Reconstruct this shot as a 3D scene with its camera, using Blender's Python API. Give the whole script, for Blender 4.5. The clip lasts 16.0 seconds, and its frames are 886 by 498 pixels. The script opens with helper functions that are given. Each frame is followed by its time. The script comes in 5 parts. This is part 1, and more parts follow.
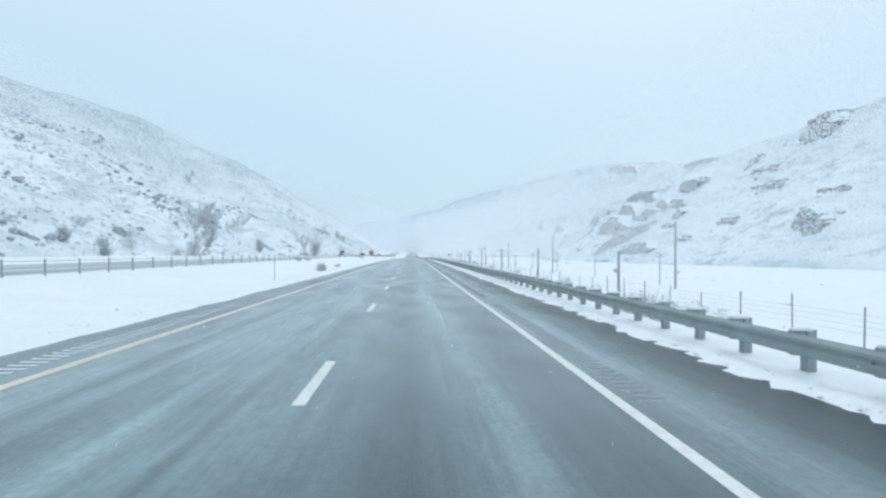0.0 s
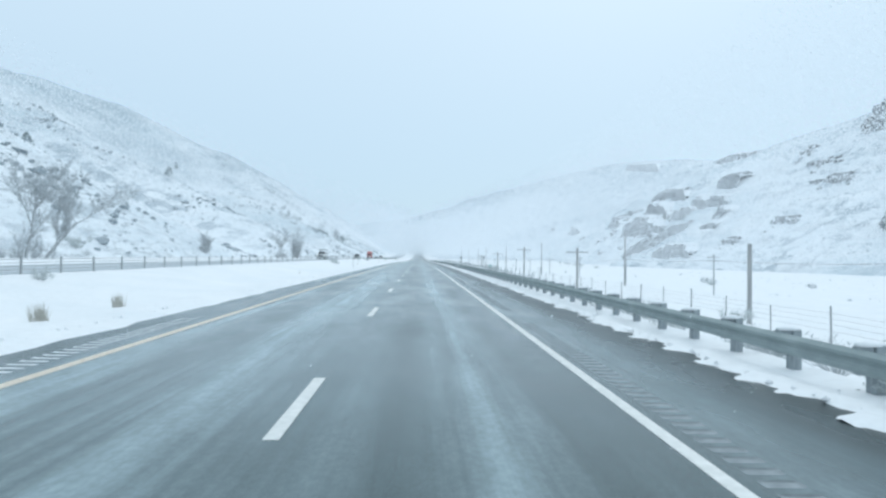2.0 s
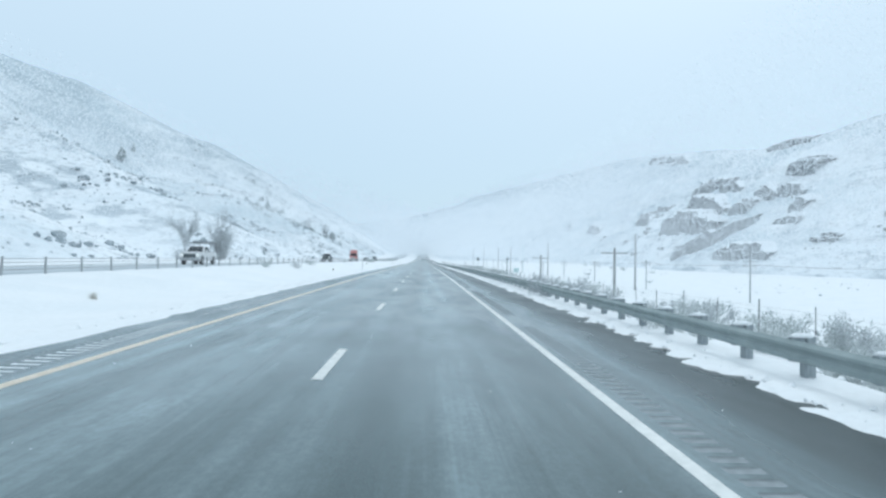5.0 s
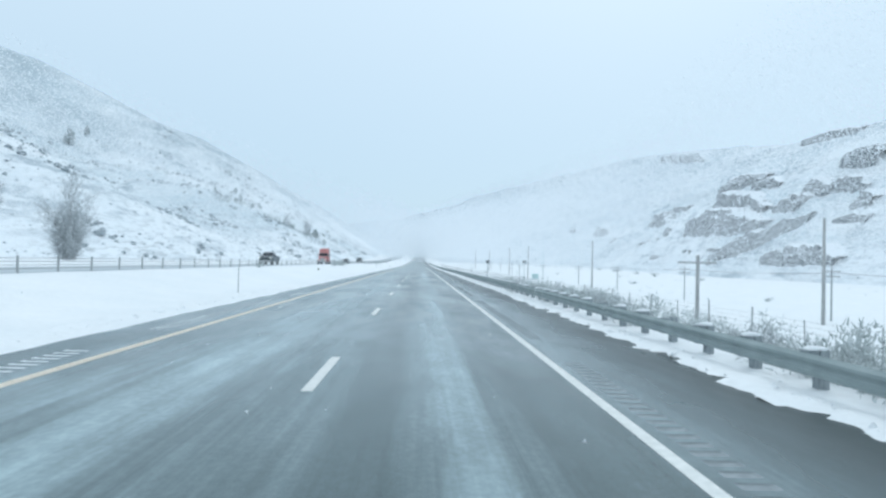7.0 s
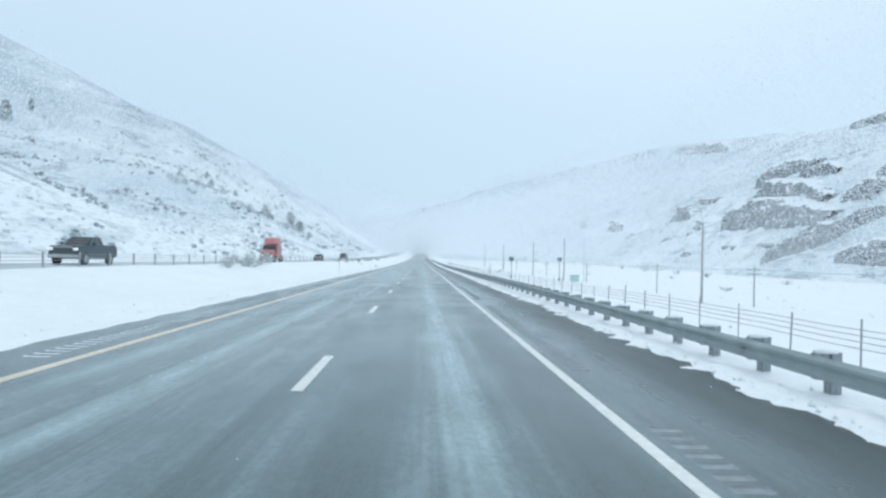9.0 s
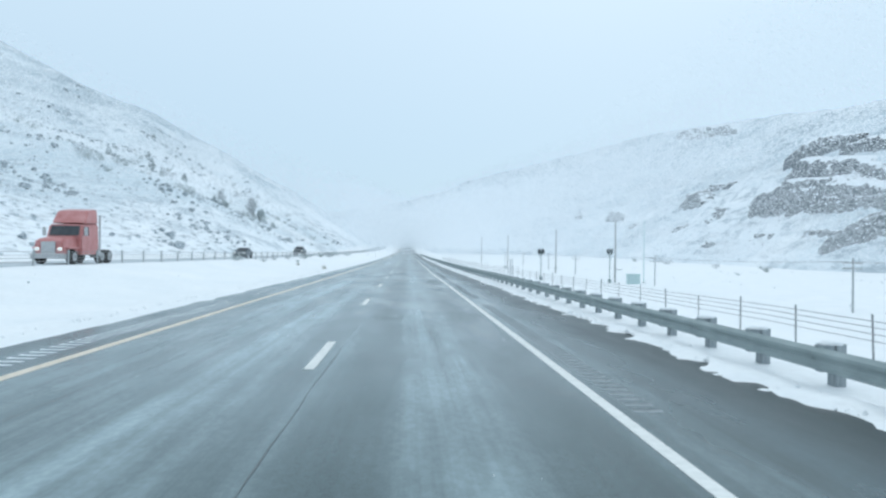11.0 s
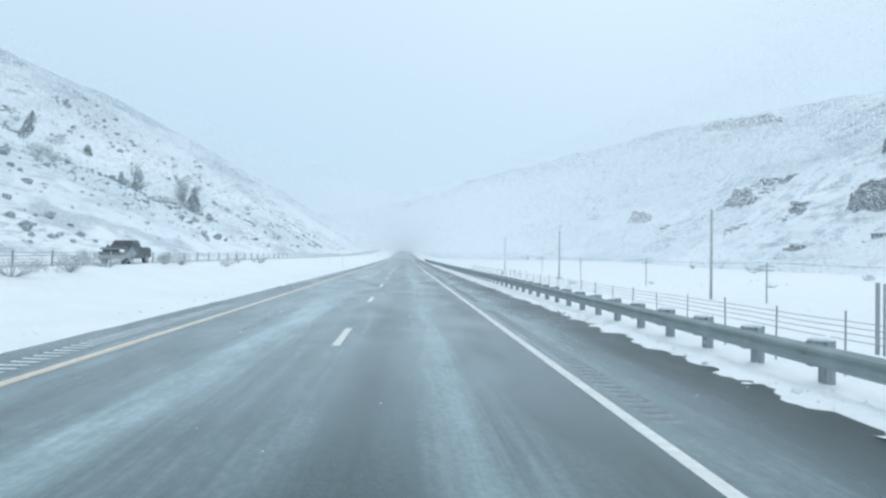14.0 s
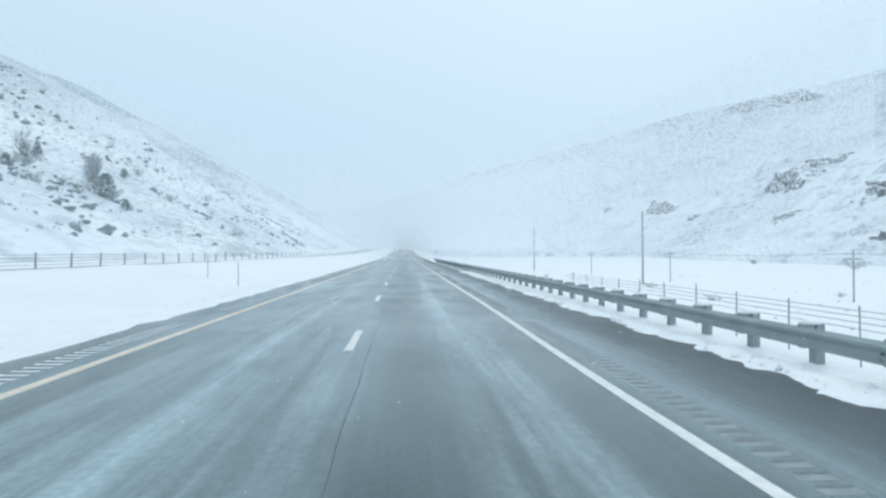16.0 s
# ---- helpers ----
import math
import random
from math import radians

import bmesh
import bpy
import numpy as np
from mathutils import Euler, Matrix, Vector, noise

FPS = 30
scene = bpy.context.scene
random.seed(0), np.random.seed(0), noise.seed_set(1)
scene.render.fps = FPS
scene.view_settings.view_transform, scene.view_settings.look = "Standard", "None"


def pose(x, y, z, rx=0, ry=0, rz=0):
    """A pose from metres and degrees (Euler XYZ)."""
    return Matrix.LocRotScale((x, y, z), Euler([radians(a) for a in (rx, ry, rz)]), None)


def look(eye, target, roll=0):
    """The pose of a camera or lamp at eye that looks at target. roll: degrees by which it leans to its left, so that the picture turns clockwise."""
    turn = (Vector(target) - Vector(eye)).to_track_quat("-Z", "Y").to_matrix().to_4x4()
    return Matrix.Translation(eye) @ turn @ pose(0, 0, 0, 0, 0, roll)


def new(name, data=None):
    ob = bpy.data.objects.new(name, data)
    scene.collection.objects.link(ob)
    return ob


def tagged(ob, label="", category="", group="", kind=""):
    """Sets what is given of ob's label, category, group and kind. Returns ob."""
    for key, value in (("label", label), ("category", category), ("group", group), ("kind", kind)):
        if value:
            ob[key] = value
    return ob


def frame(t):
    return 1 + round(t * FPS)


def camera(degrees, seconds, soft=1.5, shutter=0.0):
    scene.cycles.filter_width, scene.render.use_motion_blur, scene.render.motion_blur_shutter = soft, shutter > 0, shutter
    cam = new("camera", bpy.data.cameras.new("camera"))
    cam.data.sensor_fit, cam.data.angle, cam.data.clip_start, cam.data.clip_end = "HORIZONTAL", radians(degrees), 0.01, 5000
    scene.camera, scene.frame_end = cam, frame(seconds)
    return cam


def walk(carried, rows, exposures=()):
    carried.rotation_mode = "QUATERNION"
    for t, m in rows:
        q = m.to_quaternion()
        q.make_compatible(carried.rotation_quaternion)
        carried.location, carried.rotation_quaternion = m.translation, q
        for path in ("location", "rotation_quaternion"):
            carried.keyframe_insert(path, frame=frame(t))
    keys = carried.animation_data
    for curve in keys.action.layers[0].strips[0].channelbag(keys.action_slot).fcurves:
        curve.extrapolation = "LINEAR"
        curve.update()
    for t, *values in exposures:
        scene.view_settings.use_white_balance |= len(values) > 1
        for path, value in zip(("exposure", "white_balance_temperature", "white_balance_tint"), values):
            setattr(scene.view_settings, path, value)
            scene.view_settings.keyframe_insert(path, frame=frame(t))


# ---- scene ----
# camera: a car driving along a straight motorway, eye 1.68 m over the road
cam = camera(66.378, 16.0, soft=2.5)
EYE = 1.68


def glide(coefs, y, start=-90.0, step=45.0):
    """A smooth curve along the road through evenly spaced control values, straight beyond the last."""
    u = (y - start) / step
    last = len(coefs) - 3
    i = min(max(int(u // 1), 1), last)
    t = min(max(u - i, 0.0), 1.0)
    w = ((1 - t) ** 3, 3 * t ** 3 - 6 * t * t + 4, -3 * t ** 3 + 3 * t * t + 3 * t + 1, t ** 3)
    v = sum(a * coefs[i + k - 1] for k, a in enumerate(w)) / 6
    return v + max(0.0, u - i - 1.0) * (coefs[-1] - coefs[-2])


# the road's long profile: a low hump, a dip, then a gentle climb
PROFILE = [-0.197, -0.104, -0.011, 0.146, 0.386, 0.519, 0.622, 0.65, 0.57, 0.471, 0.374, 0.24, 0.202, 0.304, 0.451, 0.662, 0.879, 1.096, 1.311, 1.526, 1.741, 1.955]
# slight wander of the painted lines and edges
WANDER = [0.02, -0.012, -0.045, -0.072, -0.076, -0.05, -0.016, 0.004, 0.017, 0.014, 0.004, -0.016, -0.069, -0.115, -0.105, -0.071, -0.039, -0.011, 0.015, 0.039, 0.062, 0.084]
FALL = 0.0097


def road_z(y):
    return glide(PROFILE, y) + (0.00003 * (min(y, 1000.0) - 620) ** 2 if y > 620 else 0.0)


def side(x, y):
    """Sideways fall of the carriageway towards the right shoulder."""
    return road_z(y) - FALL * min(max(x, -7.5), 6.0)


def lane(y):
    return glide(WANDER, min(y, 780.0))


# seconds, x, y, yaw, pitch, roll
PATH = [
    (0, -0.050, 1.06, -2.566, 0.601, 0.24),
    (0.5, -0.031, 14.87, -2.469, 0.574, 0.26),
    (1, -0.058, 32.48, -2.356, 0.569, 0.18),
    (1.5, -0.111, 46.57, -2.291, 0.640, 0.25),
    (2, -0.015, 63.39, -2.035, 0.784, 0.58),
    (2.5, 0.071, 78.38, -1.739, 0.890, 0.90),
    (3, 0.076, 95.14, -1.486, 1.018, 1.13),
    (3.5, 0.092, 109.46, -1.326, 1.036, 1.04),
    (4, 0.152, 126.48, -1.350, 0.795, 0.90),
    (6.5, 0.136, 202.88, -2.106, 0.996, 0.92),
    (7, 0.140, 219.37, -1.988, 1.038, 1.24),
    (7.5, 0.256, 233.55, -1.787, 1.059, 1.52),
    (8, 0.301, 250.20, -1.690, 0.968, 1.74),
    (8.5, 0.283, 264.19, -1.691, 0.910, 1.65),
    (9, 0.268, 280.48, -1.849, 0.778, 1.36),
    (11.5, 0.127, 356.23, -3.176, 0.273, 0.75),
    (12, 0.122, 372.95, -3.231, 0.385, 0.83),
    (12.5, 0.038, 387.11, -3.224, 0.519, 0.77),
    (13, 0.017, 403.58, -3.128, 0.551, 0.86),
    (13.5, 0.014, 418.04, -3.139, 0.604, 0.81),
    (14, -0.060, 434.68, -3.255, 0.726, 0.76),
    (14.5, -0.223, 449.15, -3.438, 0.907, 0.43),
    (15, -0.256, 465.80, -3.543, 0.844, 0.19),
    (15.5, -0.299, 479.90, -3.496, 0.766, -0.07),
    (16, -0.403, 496.54, -3.352, 0.566, -0.26),
]
walk(cam, [(t, pose(x, y, EYE + road_z(y), 90 + p, -r, w)) for t, x, y, w, p, r in PATH],
     [(0.0, -0.38, 5800, 3), (16.0, -0.38, 5800, 3)])

# ---- world, sun ----
world = bpy.data.worlds.new("overcast_sky")
scene.world = world
world.use_nodes = True
wn, wl = world.node_tree.nodes, world.node_tree.links
wn.clear()
w_out = wn.new("ShaderNodeOutputWorld")
w_bg = wn.new("ShaderNodeBackground")
w_tc = wn.new("ShaderNodeTexCoord")
w_sep = wn.new("ShaderNodeSeparateXYZ")
w_ramp = wn.new("ShaderNodeValToRGB")
w_sky = wn.new("ShaderNodeTexSky")
w_sky.sky_type, w_sky.sun_disc = "NISHITA", False
w_sky.sun_elevation, w_sky.sun_rotation = radians(38), radians(20)
w_add = wn.new("ShaderNodeMixRGB")
w_add.blend_type = "ADD"
w_add.inputs[0].default_value = 0.015
for spot, col in ((0.0, (0.66, 0.80, 0.91)), (0.03, (0.645, 0.80, 0.93)), (0.16, (0.60, 0.78, 0.95)), (0.36, (0.70, 0.84, 0.97)), (1.0, (1.25, 1.28, 1.30))):
    if spot in (0.0, 1.0):
        e = w_ramp.color_ramp.elements[int(spot)]
    else:
        e = w_ramp.color_ramp.elements.new(spot)
    e.position, e.color = spot, (*col, 1)
wl.new(w_tc.outputs["Generated"], w_sep.inputs[0])
wl.new(w_sep.outputs["Z"], w_ramp.inputs[0])
wl.new(w_ramp.outputs[0], w_add.inputs[1])
wl.new(w_sky.outputs[0], w_add.inputs[2])
wl.new(w_add.outputs[0], w_bg.inputs[0])
wl.new(w_bg.outputs[0], w_out.inputs[0])
w_bg.inputs[1].default_value = 1.0
sun = new("sun", bpy.data.lights.new("sun", "SUN"))
sun.data.energy, sun.data.angle, sun.data.color = 0.7, radians(30), (1.0, 0.97, 0.93)
sun.matrix_world = look((0, 0, 50), (-25, -40, 0))

# ---- materials ----


def mat(name, rough=0.8, metal=0.0):
    m = bpy.data.materials.new(name)
    m.use_nodes = True
    bs = m.node_tree.nodes["Principled BSDF"]
    bs.inputs["Roughness"].default_value, bs.inputs["Metallic"].default_value = rough, metal
    return m, m.node_tree.nodes, m.node_tree.links, bs


def noise_ramp(n, l, scale, stops, detail=4.0, stretch=None, rough=0.55):
    """Noise in object metres through a colour ramp; returns the ramp node and the noise node."""
    tc, tex, ramp = n.new("ShaderNodeTexCoord"), n.new("ShaderNodeTexNoise"), n.new("ShaderNodeValToRGB")
    tex.inputs["Scale"].default_value, tex.inputs["Detail"].default_value, tex.inputs["Roughness"].default_value = scale, detail, rough
    if stretch:
        mp = n.new("ShaderNodeMapping")
        mp.inputs["Scale"].default_value = stretch
        l.new(tc.outputs["Object"], mp.inputs[0])
        l.new(mp.outputs[0], tex.inputs["Vector"])
    else:
        l.new(tc.outputs["Object"], tex.inputs["Vector"])
    els = ramp.color_ramp.elements
    while len(els) < len(stops):
        els.new(0.5)
    for e, (p, c) in zip(els, stops):
        e.position = p
        e.color = (*c, 1) if isinstance(c, tuple) else (c, c, c, 1)
    l.new(tex.outputs["Fac"], ramp.inputs[0])
    return ramp, tex


def mixed(n, l, fac, a, b, kind="MIX"):
    mx = n.new("ShaderNodeMixRGB")
    mx.blend_type = kind
    for sock, v in zip(mx.inputs, (fac, a, b)):
        if isinstance(v, (int, float)):
            sock.default_value = v if sock.type == "VALUE" else (v, v, v, 1)
        elif isinstance(v, tuple):
            sock.default_value = (*v, 1)
        else:
            l.new(v, sock)
    return mx.outputs[0]


def bump(n, l, bs, height, strength, dist):
    b = n.new("ShaderNodeBump")
    b.inputs["Strength"].default_value, b.inputs["Distance"].default_value = strength, dist
    l.new(height, b.inputs["Height"])
    l.new(b.outputs[0], bs.inputs["Normal"])


def simple(name, lo, hi, rough, scale, metal=0.0, bumps=0.2, dist=0.01, stretch=None):
    m, n, l, bs = mat(name, rough, metal)
    r, t = noise_ramp(n, l, scale, ((0.3, lo), (0.7, hi)), 5.0, stretch)
    l.new(r.outputs[0], bs.inputs["Base Color"])
    bump(n, l, bs, t.outputs["Fac"], bumps, dist)
    return m


def snow_material():
    m, n, l, bs = mat("snow", 0.7)
    r, t = noise_ramp(n, l, 0.35, ((0.3, (0.815, 0.85, 0.87)), (0.7, (0.885, 0.905, 0.915))), 6.0)
    r2, t2 = noise_ramp(n, l, 6.0, ((0.35, 0.95), (0.6, 1.0)), 4.0)
    l.new(mixed(n, l, 1.0, r.outputs[0], r2.outputs[0], "MULTIPLY"), bs.inputs["Base Color"])
    fluff, t3 = noise_ramp(n, l, 24.0, ((0.3, 0.0), (0.7, 1.0)), 5.0)
    rough = mixed(n, l, 0.45, t2.outputs["Fac"], t3.outputs["Fac"])
    bump(n, l, bs, rough, 0.5, 0.08)
    return m


def hill_material(name, cover, rocky, crest=(0.0, 1.0), snow_tone=1.0):
    """Snow with haze-paled sage and dry grass showing through in specks, ledges and patches; scrub stands thick along
    the crest.
    """
    m, n, l, bs = mat(name, 0.85)
    k = snow_tone
    snow, _ = noise_ramp(n, l, 0.02, ((0.3, (0.82 * k, 0.87 * k, 0.91 * k)), (0.7, (0.91 * k, 0.935 * k, 0.955 * k))), 5.0)
    speck, ts = noise_ramp(n, l, 0.62, ((cover, 0.0), (cover + 0.10, 1.0)), 8.0, (1.0, 0.45, 2.0), 0.66)
    patch, _ = noise_ramp(n, l, 0.014, ((0.40, 0.25), (0.60, 1.0)), 5.0)
    fac = mixed(n, l, 1.0, speck.outputs[0], patch.outputs[0], "MULTIPLY")
    # haze put into the sage colour as a paler tone
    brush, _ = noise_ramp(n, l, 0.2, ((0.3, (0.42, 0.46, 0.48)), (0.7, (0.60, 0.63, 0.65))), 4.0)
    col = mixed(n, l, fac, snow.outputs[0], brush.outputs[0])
    veil, _ = noise_ramp(n, l, 0.011, ((0.48, 0.0), (0.62, 1.0)), 7.0, (1.0, 0.45, 1.8), 0.6)
    fine, _ = noise_ramp(n, l, 0.35, ((0.36, 0.45), (0.62, 1.0)), 6.0, (1.0, 0.4, 2.0), 0.65)
    thin = mixed(n, l, 1.0, mixed(n, l, 1.0, veil.outputs[0], fine.outputs[0], "MULTIPLY"), 0.8, "MULTIPLY")
    col = mixed(n, l, thin, col, (0.54, 0.63, 0.68))
    # brush standing in drifts and draws
    drift, _ = noise_ramp(n, l, 0.010, ((0.44, 0.0), (0.58, 1.0)), 4.0, (1.0, 0.7, 1.3), 0.6)
    clot, _ = noise_ramp(n, l, 0.11, ((0.50, 0.0), (0.60, 1.0)), 5.0, (1.0, 0.55, 1.6), 0.6)
    col = mixed(n, l, mixed(n, l, 1.0, mixed(n, l, 1.0, drift.outputs[0], clot.outputs[0], "MULTIPLY"), 0.7, "MULTIPLY"), col, (0.34, 0.41, 0.46))
    # scrub along the crest
    tc, sep, rise = n.new("ShaderNodeTexCoord"), n.new("ShaderNodeSeparateXYZ"), n.new("ShaderNodeMapRange")
    l.new(tc.outputs["Object"], sep.inputs[0])
    rise.inputs["From Min"].default_value, rise.inputs["From Max"].default_value = crest
    l.new(sep.outputs["Z"], rise.inputs["Value"])
    clump, _ = noise_ramp(n, l, 0.022, ((0.34, 0.0), (0.60, 1.0)), 10.0, (1.0, 0.5, 1.4), 0.70)
    scrub = mixed(n, l, 1.0, mixed(n, l, 1.0, rise.outputs[0], clump.outputs[0], "MULTIPLY"), 0.66, "MULTIPLY")
    col = mixed(n, l, scrub, col, (0.30, 0.38, 0.43))
    if rocky:
        band, tb = noise_ramp(n, l, 0.05, ((0.52, 0.0), (0.66, 1.0)), 8.0, (0.5, 0.30, 2.6), 0.62)
        stone, _ = noise_ramp(n, l, 0.3, ((0.3, (0.36, 0.39, 0.42)), (0.7, (0.52, 0.54, 0.56))), 6.0)
        col = mixed(n, l, mixed(n, l, 1.0, band.outputs[0], 0.32, "MULTIPLY"), col, stone.outputs[0])
    l.new(col, bs.inputs["Base Color"])
    bump(n, l, bs, ts.outputs["Fac"], 0.6, 0.8)
    return m


def asphalt_material():
    """Damp asphalt; salt and blown snow lie in soft bands between and beside the wheel tracks."""
    m, n, l, bs = mat("asphalt", 0.5)
    grain, tg = noise_ramp(n, l, 55.0, ((0.3, (0.0145, 0.032, 0.033)), (0.7, (0.040, 0.074, 0.075))), 3.0)
    tc, sep = n.new("ShaderNodeTexCoord"), n.new("ShaderNodeSeparateXYZ")
    l.new(tc.outputs["Object"], sep.inputs[0])
    wob, _ = noise_ramp(n, l, 0.5, ((0.0, 0.0), (1.0, 1.0)), 4.0, (0.3, 0.10, 1.0))
    shift = n.new("ShaderNodeMath")
    shift.operation = "MULTIPLY_ADD"
    shift.inputs[1].default_value = 0.9
    l.new(wob.outputs[0], shift.inputs[0])
    l.new(sep.outputs["X"], shift.inputs[2])
    span = n.new("ShaderNodeMapRange")
    span.inputs["From Min"].default_value, span.inputs["From Max"].default_value = -6.9 + 0.45, 5.1 + 0.45
    l.new(shift.outputs[0], span.inputs["Value"])
    bands = n.new("ShaderNodeValToRGB")
    bands.color_ramp.interpolation = "B_SPLINE"
    stops = ((-6.9, 0.30), (-5.9, 0.50), (-5.2, 0.60), (-4.5, 0.92), (-3.9, 0.60), (-3.2, 0.87), (-2.6, 0.88), (-2.1, 0.70), (-1.6, 0.5), (-1.25, 0.45), (-0.95, 0.45), (-0.55, 0.16), (-0.1, 0.14), (0.2, 0.5), (0.6, 1.0), (0.95, 0.85), (1.4, 0.16), (2.2, 0.17), (2.6, 0.62), (3.3, 0.64), (3.9, 0.16), (4.6, 0.0))
    els = bands.color_ramp.elements
    while len(els) < len(stops):
        els.new(0.5)
    for e, (x, v) in zip(els, stops):
        e.position, e.color = (x + 6.9) / 12.0, (v, v, v, 1)
    l.new(span.outputs[0], bands.inputs[0])
    streak, _ = noise_ramp(n, l, 1.0, ((0.34, 0.22), (0.66, 1.0)), 6.0, (1.7, 0.035, 1.0), 0.62)
    blotch, _ = noise_ramp(n, l, 0.45, ((0.32, 0.45), (0.66, 1.0)), 6.0, (1.1, 0.06, 1.0), 0.60)
    fac = mixed(n, l, 1.0, mixed(n, l, 1.0, bands.outputs[0], streak.outputs[0], "MULTIPLY"), blotch.outputs[0], "MULTIPLY")
    dust, _ = noise_ramp(n, l, 14.0, ((0.40, 0.80), (0.62, 1.0)), 5.0, (1.0, 0.6, 1.0))
    wisp, _ = noise_ramp(n, l, 1.6, ((0.36, 0.62), (0.62, 1.0)), 6.0, (1.0, 0.30, 1.0), 0.62)
    fac = mixed(n, l, 1.0, fac, wisp.outputs[0], "MULTIPLY")
    fac = mixed(n, l, 1.0, fac, dust.outputs[0], "MULTIPLY")
    col = mixed(n, l, mixed(n, l, 1.0, fac, 0.98, "MULTIPLY"), grain.outputs[0], (0.54, 0.69, 0.735))
    paving = n.new("ShaderNodeValToRGB")
    tones = ((-6.9, (0.85, 0.88, 0.90)), (-5.3, (0.85, 0.88, 0.90)), (-4.9, (1, 1, 1)), (2.9, (1, 1, 1)), (3.85, (0.42, 0.52, 0.55)), (5.0, (0.34, 0.45, 0.48)))
    while len(paving.color_ramp.elements) < len(tones):
        paving.color_ramp.elements.new(0.5)
    for e, (x, c) in zip(paving.color_ramp.elements, tones):
        e.position, e.color = (x + 6.9) / 12.0, (*c, 1)
    l.new(span.outputs[0], paving.inputs[0])
    col = mixed(n, l, 1.0, col, paving.outputs[0], "MULTIPLY")
    l.new(col, bs.inputs["Base Color"])
    rr, _ = noise_ramp(n, l, 0.8, ((0.3, 0.15), (0.7, 0.27)), 4.0, (1.0, 0.25, 1.0))
    coarse = n.new("ShaderNodeMapRange")
    coarse.inputs["From Min"].default_value, coarse.inputs["From Max"].default_value = 0.82, 0.92
    coarse.inputs["To Min"].default_value, coarse.inputs["To Max"].default_value = 0.0, 0.10
    l.new(span.outputs[0], coarse.inputs["Value"])
    l.new(mixed(n, l, 1.0, rr.outputs[0], coarse.outputs[0], "ADD"), bs.inputs["Roughness"])
    gloss = n.new("ShaderNodeMapRange")
    gloss.inputs["From Min"].default_value, gloss.inputs["From Max"].default_value = 0.83, 0.92
    gloss.inputs["To Min"].default_value, gloss.inputs["To Max"].default_value = 0.28, 0.26
    l.new(span.outputs[0], gloss.inputs["Value"])
    l.new(gloss.outputs[0], bs.inputs["Specular IOR Level"])
    bump(n, l, bs, tg.outputs["Fac"], 0.25, 0.004)
    return m


SNOW = snow_material()
ASPHALT = asphalt_material()
HILL_L = hill_material("sage_hillside", 0.50, False, (28.0, 85.0))
HILL_R = hill_material("rocky_hillside", 0.54, True, (45.0, 150.0))
# ridge snow toned down in colour to sit near the hazy sky
RIDGE = hill_material("wooded_far_ridge", 0.50, True, (20.0, 120.0), 0.97)
WHITE = simple("white_road_paint", (0.62, 0.64, 0.62), (0.80, 0.81, 0.79), 0.6, 8.0, bumps=0.1)
YELLOW = simple("yellow_road_paint", (0.60, 0.53, 0.42), (0.76, 0.69, 0.59), 0.6, 6.0, bumps=0.1)
GALV = simple("galvanised_steel", (0.255, 0.31, 0.315), (0.355, 0.415, 0.42), 0.80, 1.5, 0.1, 0.1, 0.004)
WOOD = simple("weathered_post_wood", (0.25, 0.285, 0.30), (0.39, 0.43, 0.45), 0.85, 14.0, stretch=(1, 1, 0.15))
# weathered wood, lightened further to carry fog in its colour
PALEWOOD = simple("hazed_post_wood", (0.30, 0.32, 0.33), (0.46, 0.48, 0.49), 0.85, 14.0, stretch=(1, 1, 0.15))
STEEL = simple("fence_steel", (0.24, 0.25, 0.26), (0.40, 0.41, 0.42), 0.6, 20.0, 0.3)
# brush paled to hold distance haze in its colour
BRUSH = simple("hazed_brush", (0.42, 0.46, 0.49), (0.68, 0.72, 0.75), 0.9, 3.0)
SCRUB = simple("dark_scrub", (0.22, 0.26, 0.285), (0.42, 0.47, 0.50), 0.9, 0.6)


def rock_material(name, dark, pale):
    """Sandstone with snow lying on whatever faces up."""
    m, n, l, bs = mat(name, 0.9)
    r, t = noise_ramp(n, l, 0.25, ((0.3, dark), (0.7, pale)), 7.0, (1, 1, 3.0))
    geo, sep = n.new("ShaderNodeNewGeometry"), n.new("ShaderNodeSeparateXYZ")
    l.new(geo.outputs["Normal"], sep.inputs[0])
    lay, _ = noise_ramp(n, l, 0.5, ((0.35, 0.0), (0.65, 0.22)), 5.0)
    up = mixed(n, l, 1.0, sep.outputs["Z"], lay.outputs[0], "ADD")
    cut = n.new("ShaderNodeValToRGB")
    cut.color_ramp.elements[0].position, cut.color_ramp.elements[1].position = 0.74, 0.84
    l.new(up, cut.inputs[0])
    l.new(mixed(n, l, cut.outputs[0], r.outputs[0], (0.86, 0.89, 0.92)), bs.inputs["Base Color"])
    bump(n, l, bs, t.outputs["Fac"], 0.8, 0.6)
    return m


ROCK = rock_material("snowy_sandstone", (0.17, 0.19, 0.205), (0.28, 0.30, 0.315))
SALT = simple("salt_dusted_asphalt", (0.18, 0.215, 0.23), (0.32, 0.36, 0.385), 0.7, 9.0)
DUSTED = simple("snow_dusted_asphalt", (0.26, 0.31, 0.34), (0.62, 0.67, 0.70), 0.6, 0.8, stretch=(1.6, 0.05, 1))
# dark tone that paints the shadow on the groove walls
GROOVE_SHADE = simple("groove_shade_asphalt", (0.12, 0.145, 0.155), (0.19, 0.22, 0.235), 0.8, 12.0)
PACKED = simple("packed_snow", (0.55, 0.60, 0.63), (0.82, 0.85, 0.87), 0.7, 9.0)
